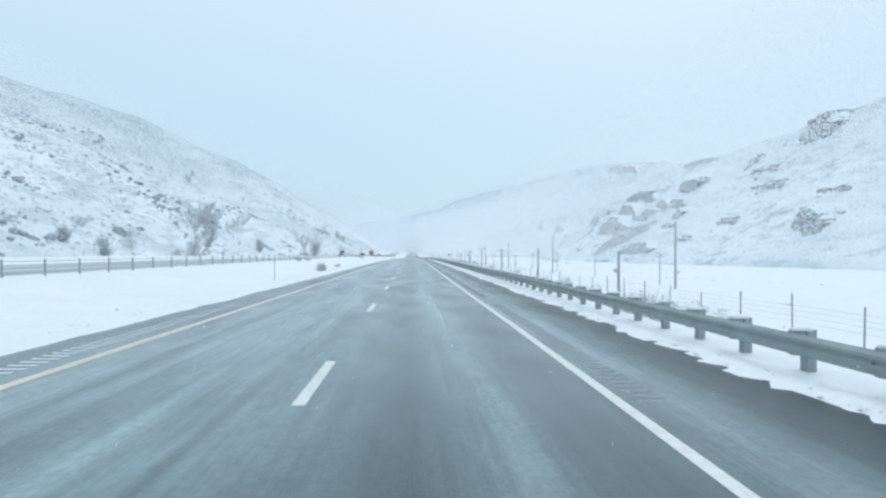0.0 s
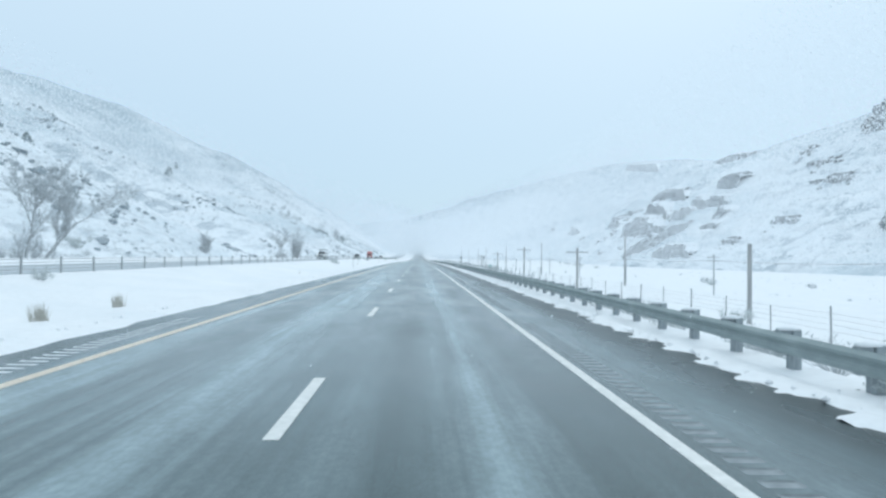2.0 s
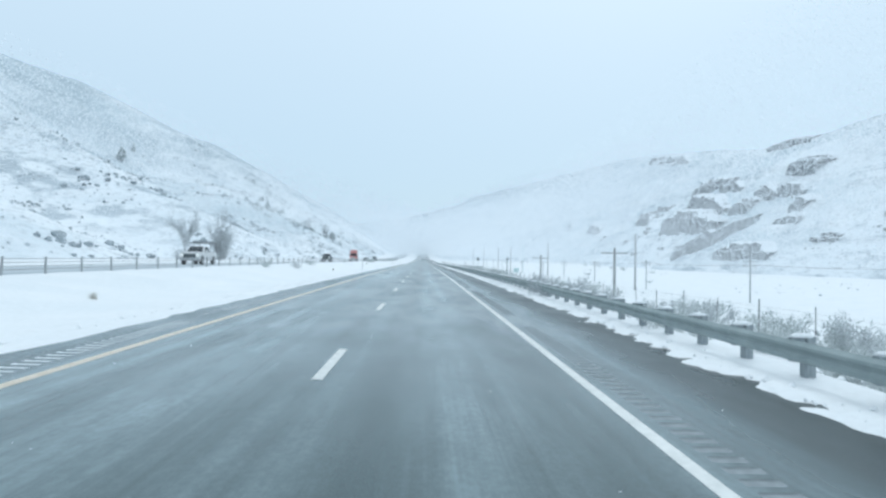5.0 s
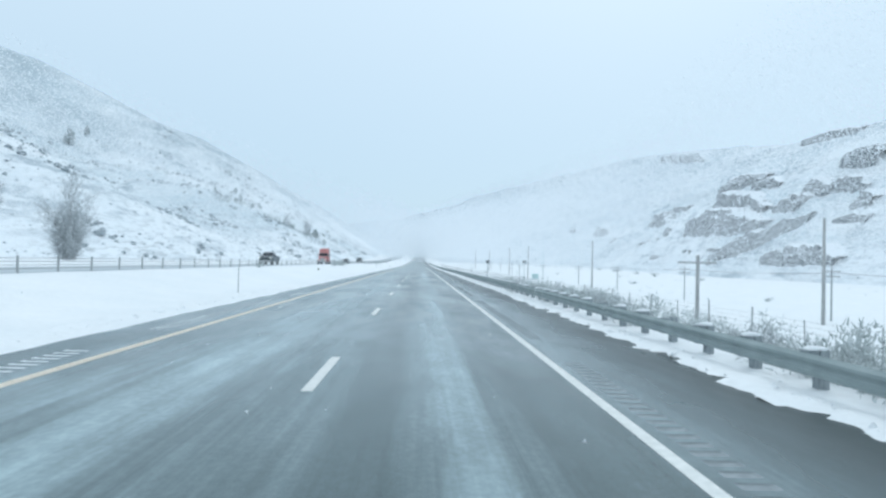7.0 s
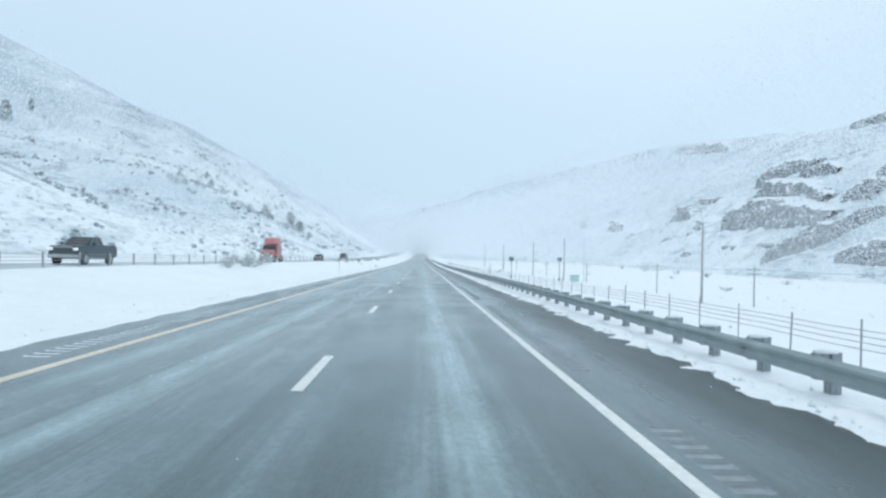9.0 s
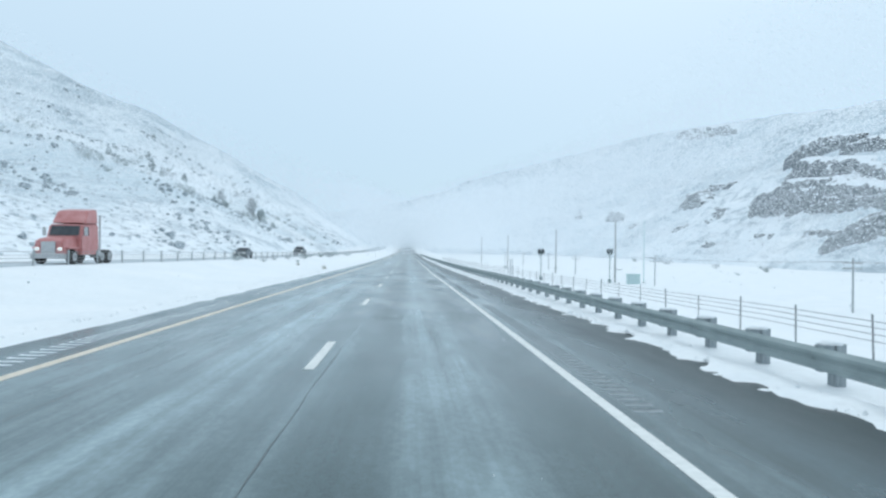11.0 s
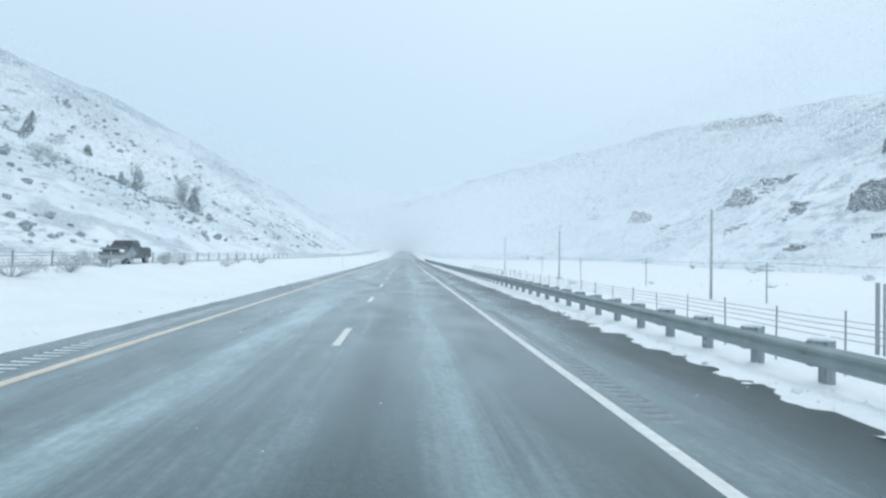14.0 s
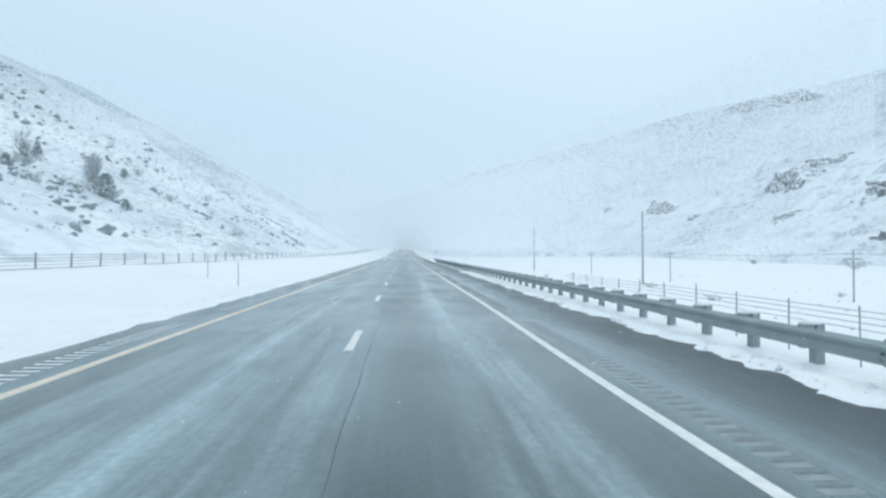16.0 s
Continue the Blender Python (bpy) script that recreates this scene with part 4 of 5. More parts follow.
def spray(r, twigs, at, reach, count, way=None):
    """Thin, crooked twigs: slim triangles fanned round a point."""
    for _ in range(count):
        v = Vector((r.gauss(0, 1), r.gauss(0, 1), r.gauss(0.2, 1)))
        if way is not None:
            v += way * 1.2
        v = v.normalized() * reach * r.uniform(0.4, 1.0)
        s = v.orthogonal().normalized() * min(0.02, reach * 0.03)
        k = len(twigs[0])
        m = at + v * 0.5 + Vector((r.uniform(-1, 1), r.uniform(-1, 1), r.uniform(-1, 1))) * reach * 0.08
        twigs[0].extend([tuple(at - s), tuple(at + s), tuple(m - s * 0.8), tuple(m + s * 0.8), tuple(at + v)])
        twigs[1].extend([(k, k + 1, k + 3, k + 2), (k + 2, k + 3, k + 4)])


def bare_tree(x, y, z, height, lean, seed, label, depth=3, stems=1, suckers=0, brush=(0.15, 0.32), spread=0.09):
    """A leafless tree: one or more main stems, with thin suckers standing round the foot."""
    r = random.Random(seed)
    twigs, limbs = ([], []), []
    for k in range(stems):
        wood = ([], [])
        off = Vector((r.uniform(-1, 1), r.uniform(-1, 1), 0)) * (0.0 if k == 0 else 0.5)
        way = Vector(lean) + off * 0.7
        grow(r, wood, twigs, off * 0.4 + Vector((0, 0, -0.3)), way, height * (0.62 if k == 0 else r.uniform(0.4, 0.55)), height * (0.020 if k == 0 else 0.012), depth)
        limbs.append(("trunk" if k == 0 else "stem", wood))
    for _ in range(suckers):
        wood = ([], [])
        off = Vector((r.gauss(0, 1), r.gauss(0, 1), 0)) * height * spread
        grow(r, wood, twigs, off + Vector((0, 0, -0.2)), Vector((off.x * 0.12, off.y * 0.12, 1)), height * r.uniform(*brush), height * 0.004, 1)
        limbs.append(("sucker", wood))
    t = thing("tree", label, "tree", (x, y, z), "bare trees by the far road")
    for nm, wood in limbs:
        piece(nm, mesh(nm, *wood, BARK), t)
    piece("crown", mesh("crown", *twigs, TWIG), t, label="bare pale twigs")


def left_ground(x, y):
    return max(left_z(x, y), ground_z(x, y))


bare_tree(-46.0, 144.0, left_ground(-46.0, 144.0) - 1.7, 12.4, (0.06, 0.0, 1), 11, "tall bare grey tree at the foot of the hill", 3, 1, 5)
bare_tree(-46.4, 147.0, left_ground(-46.4, 147.0) - 1.4, 12.4, (0.62, 0.2, 1), 23, "leaning bare tree at the foot of the hill", 3, 1, 5)
bare_tree(-46.0, 290.0, left_ground(-46.0, 290.0) - 0.8, 9.4, (0.02, 0.0, 1), 31, "small bare tree with a round crown over a thicket", 3, 1, 26, (0.12, 0.26), 0.085)
bare_tree(-43.6, 305.0, left_ground(-43.6, 305.0) - 0.8, 11.5, (-0.03, 0.0, 1), 37, "dense upright bare tree grown thick with twigs", 2, 2, 46, (0.24, 0.52), 0.036)
bare_tree(-49.0, 221.0, left_ground(-49.0, 221.0), 5.5, (0.0, 0.0, 1), 41, "low bushy bare tree at the foot of the hill", 2, 6, 24)
bare_tree(-52.0, 118.0, left_ground(-52.0, 118.0), 4.0, (0.1, 0.0, 1), 61, "dark leafless thicket at the foot of the hill", 2, 6, 24)
bare_tree(-56.0, 112.0, left_ground(-56.0, 112.0), 3.4, (0.0, 0.0, 1), 67, "dark leafless thicket at the foot of the hill", 2, 6, 20)
bare_tree(-70.5, 655.0, left_z(-70.5, 655.0), 9.0, (0.0, 0.0, 1), 43, "slender bare aspen on the hillside", 2, 4, 4)
bare_tree(-74.0, 661.0, left_z(-74.0, 661.0), 8.0, (0.1, 0.0, 1), 47, "slender bare aspen on the hillside", 2, 4, 4)
bare_tree(-83.0, 650.0, left_z(-83.0, 650.0), 8.0, (-0.1, 0.0, 1), 53, "slender bare aspen on the hillside", 2, 4, 4)


def juniper_mesh(seed, slim):
    """A dense, uneven crown of many small scale-leaf sprays round a short trunk."""
    r = random.Random(seed)
    leaves = ([], [])
    for _ in range(620):
        h = r.random() ** 0.8
        wide = slim * (0.30 + 0.70 * math.sin(math.pi * min(1.0, 0.18 + 0.80 * h)) ** 0.8) * (1 - 0.55 * h)
        a = r.uniform(0, 6.28)
        lump = 1 + 0.28 * math.sin(3 * a + seed) * math.cos(5 * h + seed)
        d = wide * lump * r.uniform(0.55, 1.0)
        p = Vector((math.cos(a) * d, math.sin(a) * d, 0.06 + h * 0.94))
        n = Vector((math.cos(a), math.sin(a), r.uniform(-0.2, 1.0))).normalized()
        s = n.orthogonal().normalized() * r.uniform(0.03, 0.06)
        w = n.cross(s).normalized() * r.uniform(0.03, 0.06)
        k = len(leaves[0])
        leaves[0].extend([tuple(p - s), tuple(p + w + n * 0.02), tuple(p + s), tuple(p - w + n * 0.05)])
        leaves[1].append((k, k + 1, k + 2, k + 3))
    return mesh("crown", *leaves, JUNIPER)


JUN = [juniper_mesh(k, s) for k, s in enumerate((0.42, 0.34, 0.55, 0.30))]
stem = pole_mesh("trunk", 0.05, 0.02, 0.5, BARK, 6)
rng = random.Random(17)


def juniper(x, y, size, kind=None):
    z = left_z(x, y) if x < 0 else right_z(x, y)
    t = thing("juniper", "dark green juniper standing on the snowy slope", "tree", (x, y, z - 0.15), "junipers on the hillside")
    for nm, me in (("trunk", stem), ("crown", JUN[kind if kind is not None else rng.randrange(4)])):
        ob = piece(nm, me, t)
        ob.scale = (size, size, size)
        ob.rotation_euler = (0, 0, rng.uniform(0, 6.28))


for x, y, size, kind in ((-200, 610, 9.0, 0), (-110.6, 639, 5.0, 1), (-66.5, 651, 5.6, 2), (-88.4, 665, 4.2, 1), (-105, 664, 4.4, 0), (-60, 646, 2.5, 2), (-100.7, 240, 3.0, 2), (-104, 246, 2.6, 0),
                         (-143, 728, 3.6, 2), (-120, 618, 3.4, 0), (-126, 590, 3.0, 2), (-205, 640, 6.0, 3), (-92, 560, 2.6, 2), (-96, 610, 2.8, 2), (-78, 690, 2.8, 2), (-84, 640, 3.2, 3), (-77, 632, 2.6, 2), (-118, 655, 4.0, 1)):
    juniper(x, y, size, kind)


def shrub_mesh(seed, material, blades, height, spread=1.0, fine=True):
    """A sagebrush-like tuft: lobes of short crooked leafy twigs, densest at the outside."""
    r = random.Random(seed)
    tw = ([], [])
    lobes = [Vector((r.gauss(0, 0.42) * spread, r.gauss(0, 0.42) * spread, r.uniform(0.25, 0.75))) for _ in range(9)]
    for _ in range(blades):
        if fine:
            c = r.choice(lobes)
            p = c + Vector((r.gauss(0, 1), r.gauss(0, 1), r.gauss(0, 1))).normalized() * r.uniform(0.08, 0.30)
            p.z = max(0.02, p.z)
            d = (p - Vector((0, 0, -0.3))).normalized() + Vector((r.gauss(0, 1), r.gauss(0, 1), r.gauss(0, 1))) * 0.55
            d = d.normalized() * r.uniform(0.05, 0.14)
            s = d.orthogonal().normalized() * r.uniform(0.011, 0.022)
        else:
            a, e = r.uniform(0, 6.28), r.uniform(0.7, 1.5)
            p = Vector((r.gauss(0, 0.16), r.gauss(0, 0.16), 0.0))
            d = Vector((math.cos(a) * math.cos(e) * spread, math.sin(a) * math.cos(e) * spread, math.sin(e))) * r.uniform(0.45, 1.0)
            s = d.orthogonal().normalized() * r.uniform(0.008, 0.016)
        k = len(tw[0])
        tw[0].extend([tuple((p - s) * height), tuple((p + s) * height), tuple((p + d + s * 0.3) * height), tuple((p + d - s * 0.3) * height)])
        tw[1].append((k, k + 1, k + 2, k + 3))
    if fine:
        for c in lobes:
            for _ in range(4):
                q = c + Vector((r.gauss(0, 0.12), r.gauss(0, 0.12), r.gauss(0, 0.1)))
                tube(tw[0], tw[1], Vector((0, 0, -0.05)) * height, q * height, 0.016 * height, 0.006 * height, 3)
    return mesh("shrub", *tw, material)


SAGES = [shrub_mesh(k, TWIG if k % 3 == 0 else SAGE, 620, 1.0, 0.95) for k in range(6)]
GRASSES = [shrub_mesh(k + 20, GRASS, 160, 1.0, 0.5, False) for k in range(3)]
rng = random.Random(29)


def plant(name, meshes, x, y, size, label, category, group, z=None):
    ob = thing(name, label, category, (x, y, (ground_z(x, y) if z is None else z) - 0.06 * size), group, data=rng.choice(meshes))
    ob.scale = (size * rng.uniform(0.85, 1.2), size * rng.uniform(0.85, 1.2), size)
    ob.rotation_euler = (0, 0, rng.uniform(0, 6.28))


# sagebrush between guardrail and fence, thickest in the middle stretch
for k in range(235):
    y = rng.uniform(8, 288)
    thick = 0.5 + 0.5 * smooth01(120, 170, y) * (1 - smooth01(276, 290, y))
    if rng.random() < thick:
        plant("sagebrush", SAGES, rng.uniform(6.4, 10.2) if rng.random() < 0.75 else rng.uniform(10.5, 15), y, rng.uniform(0.65, 1.45) * (0.4 + 0.6 * thick), "frosted grey sagebrush in the snow behind the guardrail", "shrub", "sagebrush by the guardrail")
for k in range(48):
    y = 52 + 1.75 * k + rng.uniform(-0.8, 0.8)
    plant("sagebrush", SAGES, rng.uniform(6.35, 7.5), y, rng.uniform(0.55, 0.85), "frosted grey sagebrush in the snow behind the guardrail", "shrub", "sagebrush by the guardrail")
for k in range(36):
    y = 222 + 1.7 * k + rng.uniform(-0.8, 0.8)
    plant("sagebrush", SAGES, rng.uniform(6.5, 8.8), y, rng.uniform(0.85, 1.2), "thick frosted grey sagebrush behind the guardrail", "shrub", "sagebrush by the guardrail")
for x, y, size in ((-15.0, 85.8, 0.6), (-14.2, 88.0, 0.5), (-16.6, 176.0, 0.7), (-14.8, 172.0, 0.6), (-13.8, 168.0, 0.5), (-13.2, 164.0, 0.45), (-12.4, 160.0, 0.4), (-14.5, 330.0, 0.9), (-14.0, 334.0, 1.2), (-14.3, 337.0, 0.8),
                   (-14.6, 218.0, 0.7), (-13.0, 224.0, 0.6), (-14.4, 240.0, 0.6), (-14.9, 280.0, 0.5), (-15.1, 468.0, 0.9), (-15.4, 476.8, 0.8), (-15.2, 479.0, 0.8), (-14.4, 463.0, 0.8), (-14.5, 459.0, 0.8), (-14.8, 452.0, 0.6), (-14.2, 447.0, 0.7),
                   (-15.0, 441.0, 0.6), (-14.6, 434.0, 0.7), (-14.0, 428.0, 0.5), (-14.6, 420.0, 0.6), (-14.8, 413.0, 0.6), (-14.2, 405.0, 0.5), (-15.0, 398.0, 0.6), (-13.6, 484.0, 0.5), (-12.8, 416.0, 0.4), (-14.7, 492.0, 0.6), (-14.2, 498.0, 0.6)):
    plant("sagebrush", SAGES, x + 0.8, y, size * 1.15, "low frosted sagebrush poking through median snow", "shrub", "sagebrush on the median")
for x, y, size in ((-7.9, 61.2, 0.7), (-8.6, 64.7, 0.95), (-8.3, 62.6, 0.6), (-8.8, 79.4, 0.5), (-9.0, 84.0, 0.5), (-9.4, 117.0, 0.3), (-8.8, 65.3, 0.8), (-8.0, 407.6, 0.45), (-8.3, 409.0, 0.5), (-11.0, 410.0, 0.4), (-10.2, 236.0, 0.3), (-11.8, 300.0, 0.35), (-10.5, 180.0, 0.3)):
    plant("grass_tuft", GRASSES, x, y, size, "dry pale grass tuft standing in the snow", "grass", "grass tufts")
for x, y, size in ((62, 205, 1.6), (66, 218, 1.3), (75, 190, 1.0), (120, 560, 2.6), (128, 615, 2.0), (140, 700, 3.4), (150, 780, 2.6), (110, 480, 1.6), (58, 330, 1.0), (64, 420, 1.1), (38, 600, 0.9), (52, 575, 0.8), (90, 520, 0.9), (70, 560, 0.8), (34, 570, 0.8), (30, 640, 0.9)):
    plant("field_shrub", SAGES, x, y, size, "snowy grey shrub standing alone in the field", "shrub", "shrubs in the field")


# leafless thickets in loose clusters on the left-hand slope
rng = random.Random(77)
for cx, cy, count in ((-64, 118, 4), (-60, 172, 4), (-95, 300, 4), (-120, 470, 5), (-100, 560, 6), (-82, 600, 7), (-70, 640, 7), (-110, 650, 6), (-62, 700, 6), (-90, 745, 6), (-150, 600, 5)):
    for _ in range(count):
        x, y = cx + rng.gauss(0, 9), cy + rng.gauss(0, 12)
        plant("thicket", SAGES, min(x, -50.0), y, rng.uniform(1.3, 3.2), "frosted leafless thicket growing on the snowy slope", "shrub", "thickets on the slope", left_z(min(x, -50.0), y))


def scatter(name, label, height, count, xr, yr, sizes, seed, material, keep):
    """Thousands of low brush clumps on a slope, joined: each a small, ragged, many-sided tuft."""
    r = random.Random(seed)
    verts, faces = [], []
    made = 0
    while made < count:
        x, y = r.uniform(*xr), yr[0] + (yr[1] - yr[0]) * r.random() ** 1.25
        z = height(x, y)
        if r.random() > keep(x, y, z):
            continue
        made += 1
        s = r.uniform(*sizes) * (0.6 + 0.8 * r.random() ** 2)
        k, sides, spin = len(verts), 5, r.uniform(0, 6.28)
        for i in range(sides):
            a = spin + 2 * math.pi * i / sides
            verts.append((x + math.cos(a) * s * r.uniform(0.5, 0.9), y + math.sin(a) * s * r.uniform(0.5, 0.9), z - 0.1))
        for i in range(sides):
            a = spin + 2 * math.pi * (i + 0.5) / sides
            verts.append((x + math.cos(a) * s * r.uniform(0.6, 1.1), y + math.sin(a) * s * r.uniform(0.6, 1.1), z + s * r.uniform(0.3, 0.8)))
        verts.append((x + r.uniform(-0.2, 0.2) * s, y, z + s * r.uniform(0.6, 1.1)))
        for i in range(sides):
            j = (i + 1) % sides
            faces += [(k + i, k + j, k + sides + i), (k + sides + i, k + sides + j, k + 2 * sides), (k + j, k + sides + j, k + sides + i)]
    tagged(new(name, mesh(name, verts, faces, material)), label, "shrubs", kind="stuff")


def patchy(x, y, z, s=0.02):
    return smooth01(-0.15, 0.35, fbm(x, y, s, 3, 9.0))


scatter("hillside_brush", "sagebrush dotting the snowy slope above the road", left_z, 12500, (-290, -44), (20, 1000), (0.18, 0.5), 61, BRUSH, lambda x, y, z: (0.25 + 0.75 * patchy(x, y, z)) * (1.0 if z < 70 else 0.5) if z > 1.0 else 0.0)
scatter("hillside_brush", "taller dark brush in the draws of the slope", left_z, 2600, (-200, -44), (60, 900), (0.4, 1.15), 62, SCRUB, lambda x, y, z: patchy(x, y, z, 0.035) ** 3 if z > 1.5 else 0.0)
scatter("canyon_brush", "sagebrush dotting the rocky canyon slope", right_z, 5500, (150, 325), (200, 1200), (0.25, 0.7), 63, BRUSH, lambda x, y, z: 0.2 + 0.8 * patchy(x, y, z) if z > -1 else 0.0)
scatter("field_stubble", "dry stubble showing through the field snow", ground_z, 450, (24, 130), (60, 700), (0.10, 0.24), 64, BRUSH, lambda x, y, z: patchy(x, y, z, 0.03) ** 2)

# ---- vehicles on the opposite carriageway ----


def prism(name, side, half, top_half, material, bevel=0.04, zlo=None, zhi=None):
    """A side profile (y, z) drawn out to a width that narrows from half at its foot to top_half at its top."""
    zlo = min(z for _, z in side) if zlo is None else zlo
    zhi = max(z for _, z in side) if zhi is None else zhi
    bm = bmesh.new()
    rows = []
    for sx in (-1, 1):
        rows.append([bm.verts.new((sx * (half + (top_half - half) * (z - zlo) / max(0.01, zhi - zlo)), y, z)) for y, z in side])
    k = len(side)
    bm.faces.new(rows[0])
    bm.faces.new(list(reversed(rows[1])))
    for i in range(k):
        bm.faces.new((rows[0][i], rows[1][i], rows[1][(i + 1) % k], rows[0][(i + 1) % k]))
    bmesh.ops.recalc_face_normals(bm, faces=bm.faces)
    if bevel:
        bmesh.ops.bevel(bm, geom=bm.edges[:], offset=bevel, segments=2, affect="EDGES", clamp_overlap=True)
    me = bpy.data.meshes.new(name)
    bm.to_mesh(me)
    bm.free()
    me.materials.append(material)
    return me


def disc(name, radius, width, material, hole=0.0):
    bm = bmesh.new()
    bmesh.ops.create_cone(bm, cap_ends=True, segments=20, radius1=radius, radius2=radius, depth=width)
    bmesh.ops.rotate(bm, verts=bm.verts, matrix=Matrix.Rotation(math.pi / 2, 3, "Y"))
    bmesh.ops.bevel(bm, geom=[e for e in bm.edges if len(e.link_faces) == 2 and e.calc_face_angle(0) > 1.0], offset=width * 0.15, segments=2, affect="EDGES")
    me = bpy.data.meshes.new(name)
    bm.to_mesh(me)
    bm.free()
    me.materials.append(material)
    return me


def wheel(parent, x, y, radius, width):
    w = piece("wheel", disc("wheel", radius, width, RUBBER), parent, (x, y, radius))
    out = math.copysign(width * 0.5 + 0.004, x)
    piece("rim", disc("rim", radius * 0.6, 0.03, CHROME), w, (out, 0, 0))
    piece("hub", disc("hub", radius * 0.16, 0.05, BLACK), w, (out * 1.02, 0, 0))


def car(label, x, y, paint, half, body, cab, glass_front, side_panes, wheels, radius, grille, lamps, name="car", category="car", group=""):
    """A car facing the oncoming traffic (towards -y): lower body, cabin, panes, wheels, lamps."""
    c = thing(name, label, category, (x, y, opposite_z(y)), group)
    piece("body", prism("body", body, half, half * 0.96, paint, 0.07), c)
    roof = piece("cabin", prism("cabin", cab, half * 0.93, half * 0.74, paint, 0.06), c)
    zl, zh = min(z for _, z in cab), max(z for _, z in cab)
    for pane in side_panes:
        for sx in (-1, 1):
            v = [(sx * (half * 0.93 + (half * 0.74 - half * 0.93) * (z - zl) / (zh - zl) + 0.006), py, z) for py, z in pane]
            piece("side_window", mesh("side_window", v, [tuple(range(len(v)))], GLASS), roof)
    (ya, za), (yb, zb) = glass_front
    v = []
    for (py, z), inset in (((ya, za), 0.10), ((yb, zb), 0.10)):
        hw = half * 0.93 + (half * 0.74 - half * 0.93) * (z - zl) / (zh - zl) - inset
        v += [(-hw, py - 0.012, z + 0.01), (hw, py - 0.012, z + 0.01)]
    piece("windscreen", mesh("windscreen", v, [(0, 1, 3, 2)], GLASS), roof)
    for wy in wheels:
        for sx in (-1, 1):
            piece("wheel_arch", disc("wheel_arch", radius * 1.18, 0.03, BLACK), c, (sx * (half - 0.004), wy, radius * 1.05))
            wheel(c, sx * (half - 0.11), wy, radius, 0.26)
    gy, gz0, gz1, gw = grille
    piece("grille", box_mesh("grille", 2 * gw, 0.05, gz1 - gz0, BLACK, 0.015), c, (0, gy, gz0))
    piece("grille_bar", box_mesh("grille_bar", 2 * gw, 0.05, 0.08, CHROME, 0.015), c, (0, gy - 0.02, gz1 - 0.02))
    piece("bumper", box_mesh("bumper", 2 * half * 0.98, 0.16, 0.22, CHROME if category == "pickup" else BLACK, 0.04), c, (0, gy + 0.01, gz0 - 0.26))
    for sx in (-1, 1):
        piece("headlamp", box_mesh("headlamp", 0.32, 0.08, 0.18, LAMP, 0.03), c, (sx * lamps[0], gy + 0.02, lamps[1]))
        piece("mirror", box_mesh("mirror", 0.20, 0.12, 0.18, paint, 0.03), c, (sx * (half + 0.10), cab[0][0] + 0.45, zl + 0.10))
    return c


PICKUP_BODY = [(-2.95, 0.50), (-3.00, 1.05), (-2.90, 1.25), (-1.40, 1.35), (2.88, 1.33), (2.95, 1.22), (2.95, 0.55), (2.2, 0.42), (-2.5, 0.40)]
PICKUP_CAB = [(-1.42, 1.24), (-0.62, 1.90), (0.72, 1.93), (1.02, 1.24)]
PICKUP_GLASS = ((-1.40, 1.30), (-0.68, 1.86))
PICKUP_PANES = ([(-0.98, 1.32), (-0.50, 1.82), (-0.02, 1.84), (-0.02, 1.32)], [(0.08, 1.32), (0.08, 1.84), (0.66, 1.84), (0.86, 1.32)])


def pickup(x, y, label):
    c = car(label, x, y, DKPAINT, 1.0, PICKUP_BODY, PICKUP_CAB, PICKUP_GLASS, PICKUP_PANES, (-1.95, 1.75), 0.42, (-3.00, 0.72, 1.16, 0.66), (0.82, 0.96), "pickup_truck", "pickup", "oncoming vehicles")
    c.scale = (1.04, 1.02, 1.06)
    piece("bed_liner", box_mesh("bed_liner", 1.75, 1.75, 0.04, BLACK, 0.01), c, (0, 1.98, 1.34))
    piece("tailgate", box_mesh("tailgate", 1.9, 0.06, 0.55, DKPAINT, 0.02), c, (0, 2.97, 0.68))
    piece("snow_dusting", box_mesh("snow_dusting", 1.5, 1.2, 0.02, SNOW, 0.008), c, (0, -2.1, 1.30), "thin snow on the hood")


pickup(-24.4, 331.0, "dark green four-door pickup on the far carriageway")
pickup(-24.2, 495.0, "dark grey pickup truck on the far carriageway")

SEDAN_BODY = [(-2.32, 0.42), (-2.36, 0.70), (-2.20, 0.88), (-1.05, 1.02), (1.75, 1.06), (2.30, 1.00), (2.36, 0.60), (2.2, 0.36), (-2.1, 0.34)]
SEDAN_CAB = [(-1.10, 0.98), (-0.25, 1.52), (0.95, 1.55), (2.00, 1.02)]
car("dark blue saloon car on the far carriageway", -23.7, 440.0, DKPAINT, 0.92, SEDAN_BODY, SEDAN_CAB, ((-1.05, 1.04), (-0.30, 1.49)),
    ([(-0.62, 1.08), (-0.14, 1.46), (0.36, 1.48), (0.36, 1.08)], [(0.46, 1.08), (0.46, 1.48), (0.95, 1.48), (1.50, 1.12)]), (-1.42, 1.45), 0.34, (-2.36, 0.45, 0.72, 0.42), (0.68, 0.68), group="oncoming vehicles")


WORK_CAB = [(-1.42, 1.24), (-0.72, 1.92), (0.62, 1.95), (0.80, 1.24)]


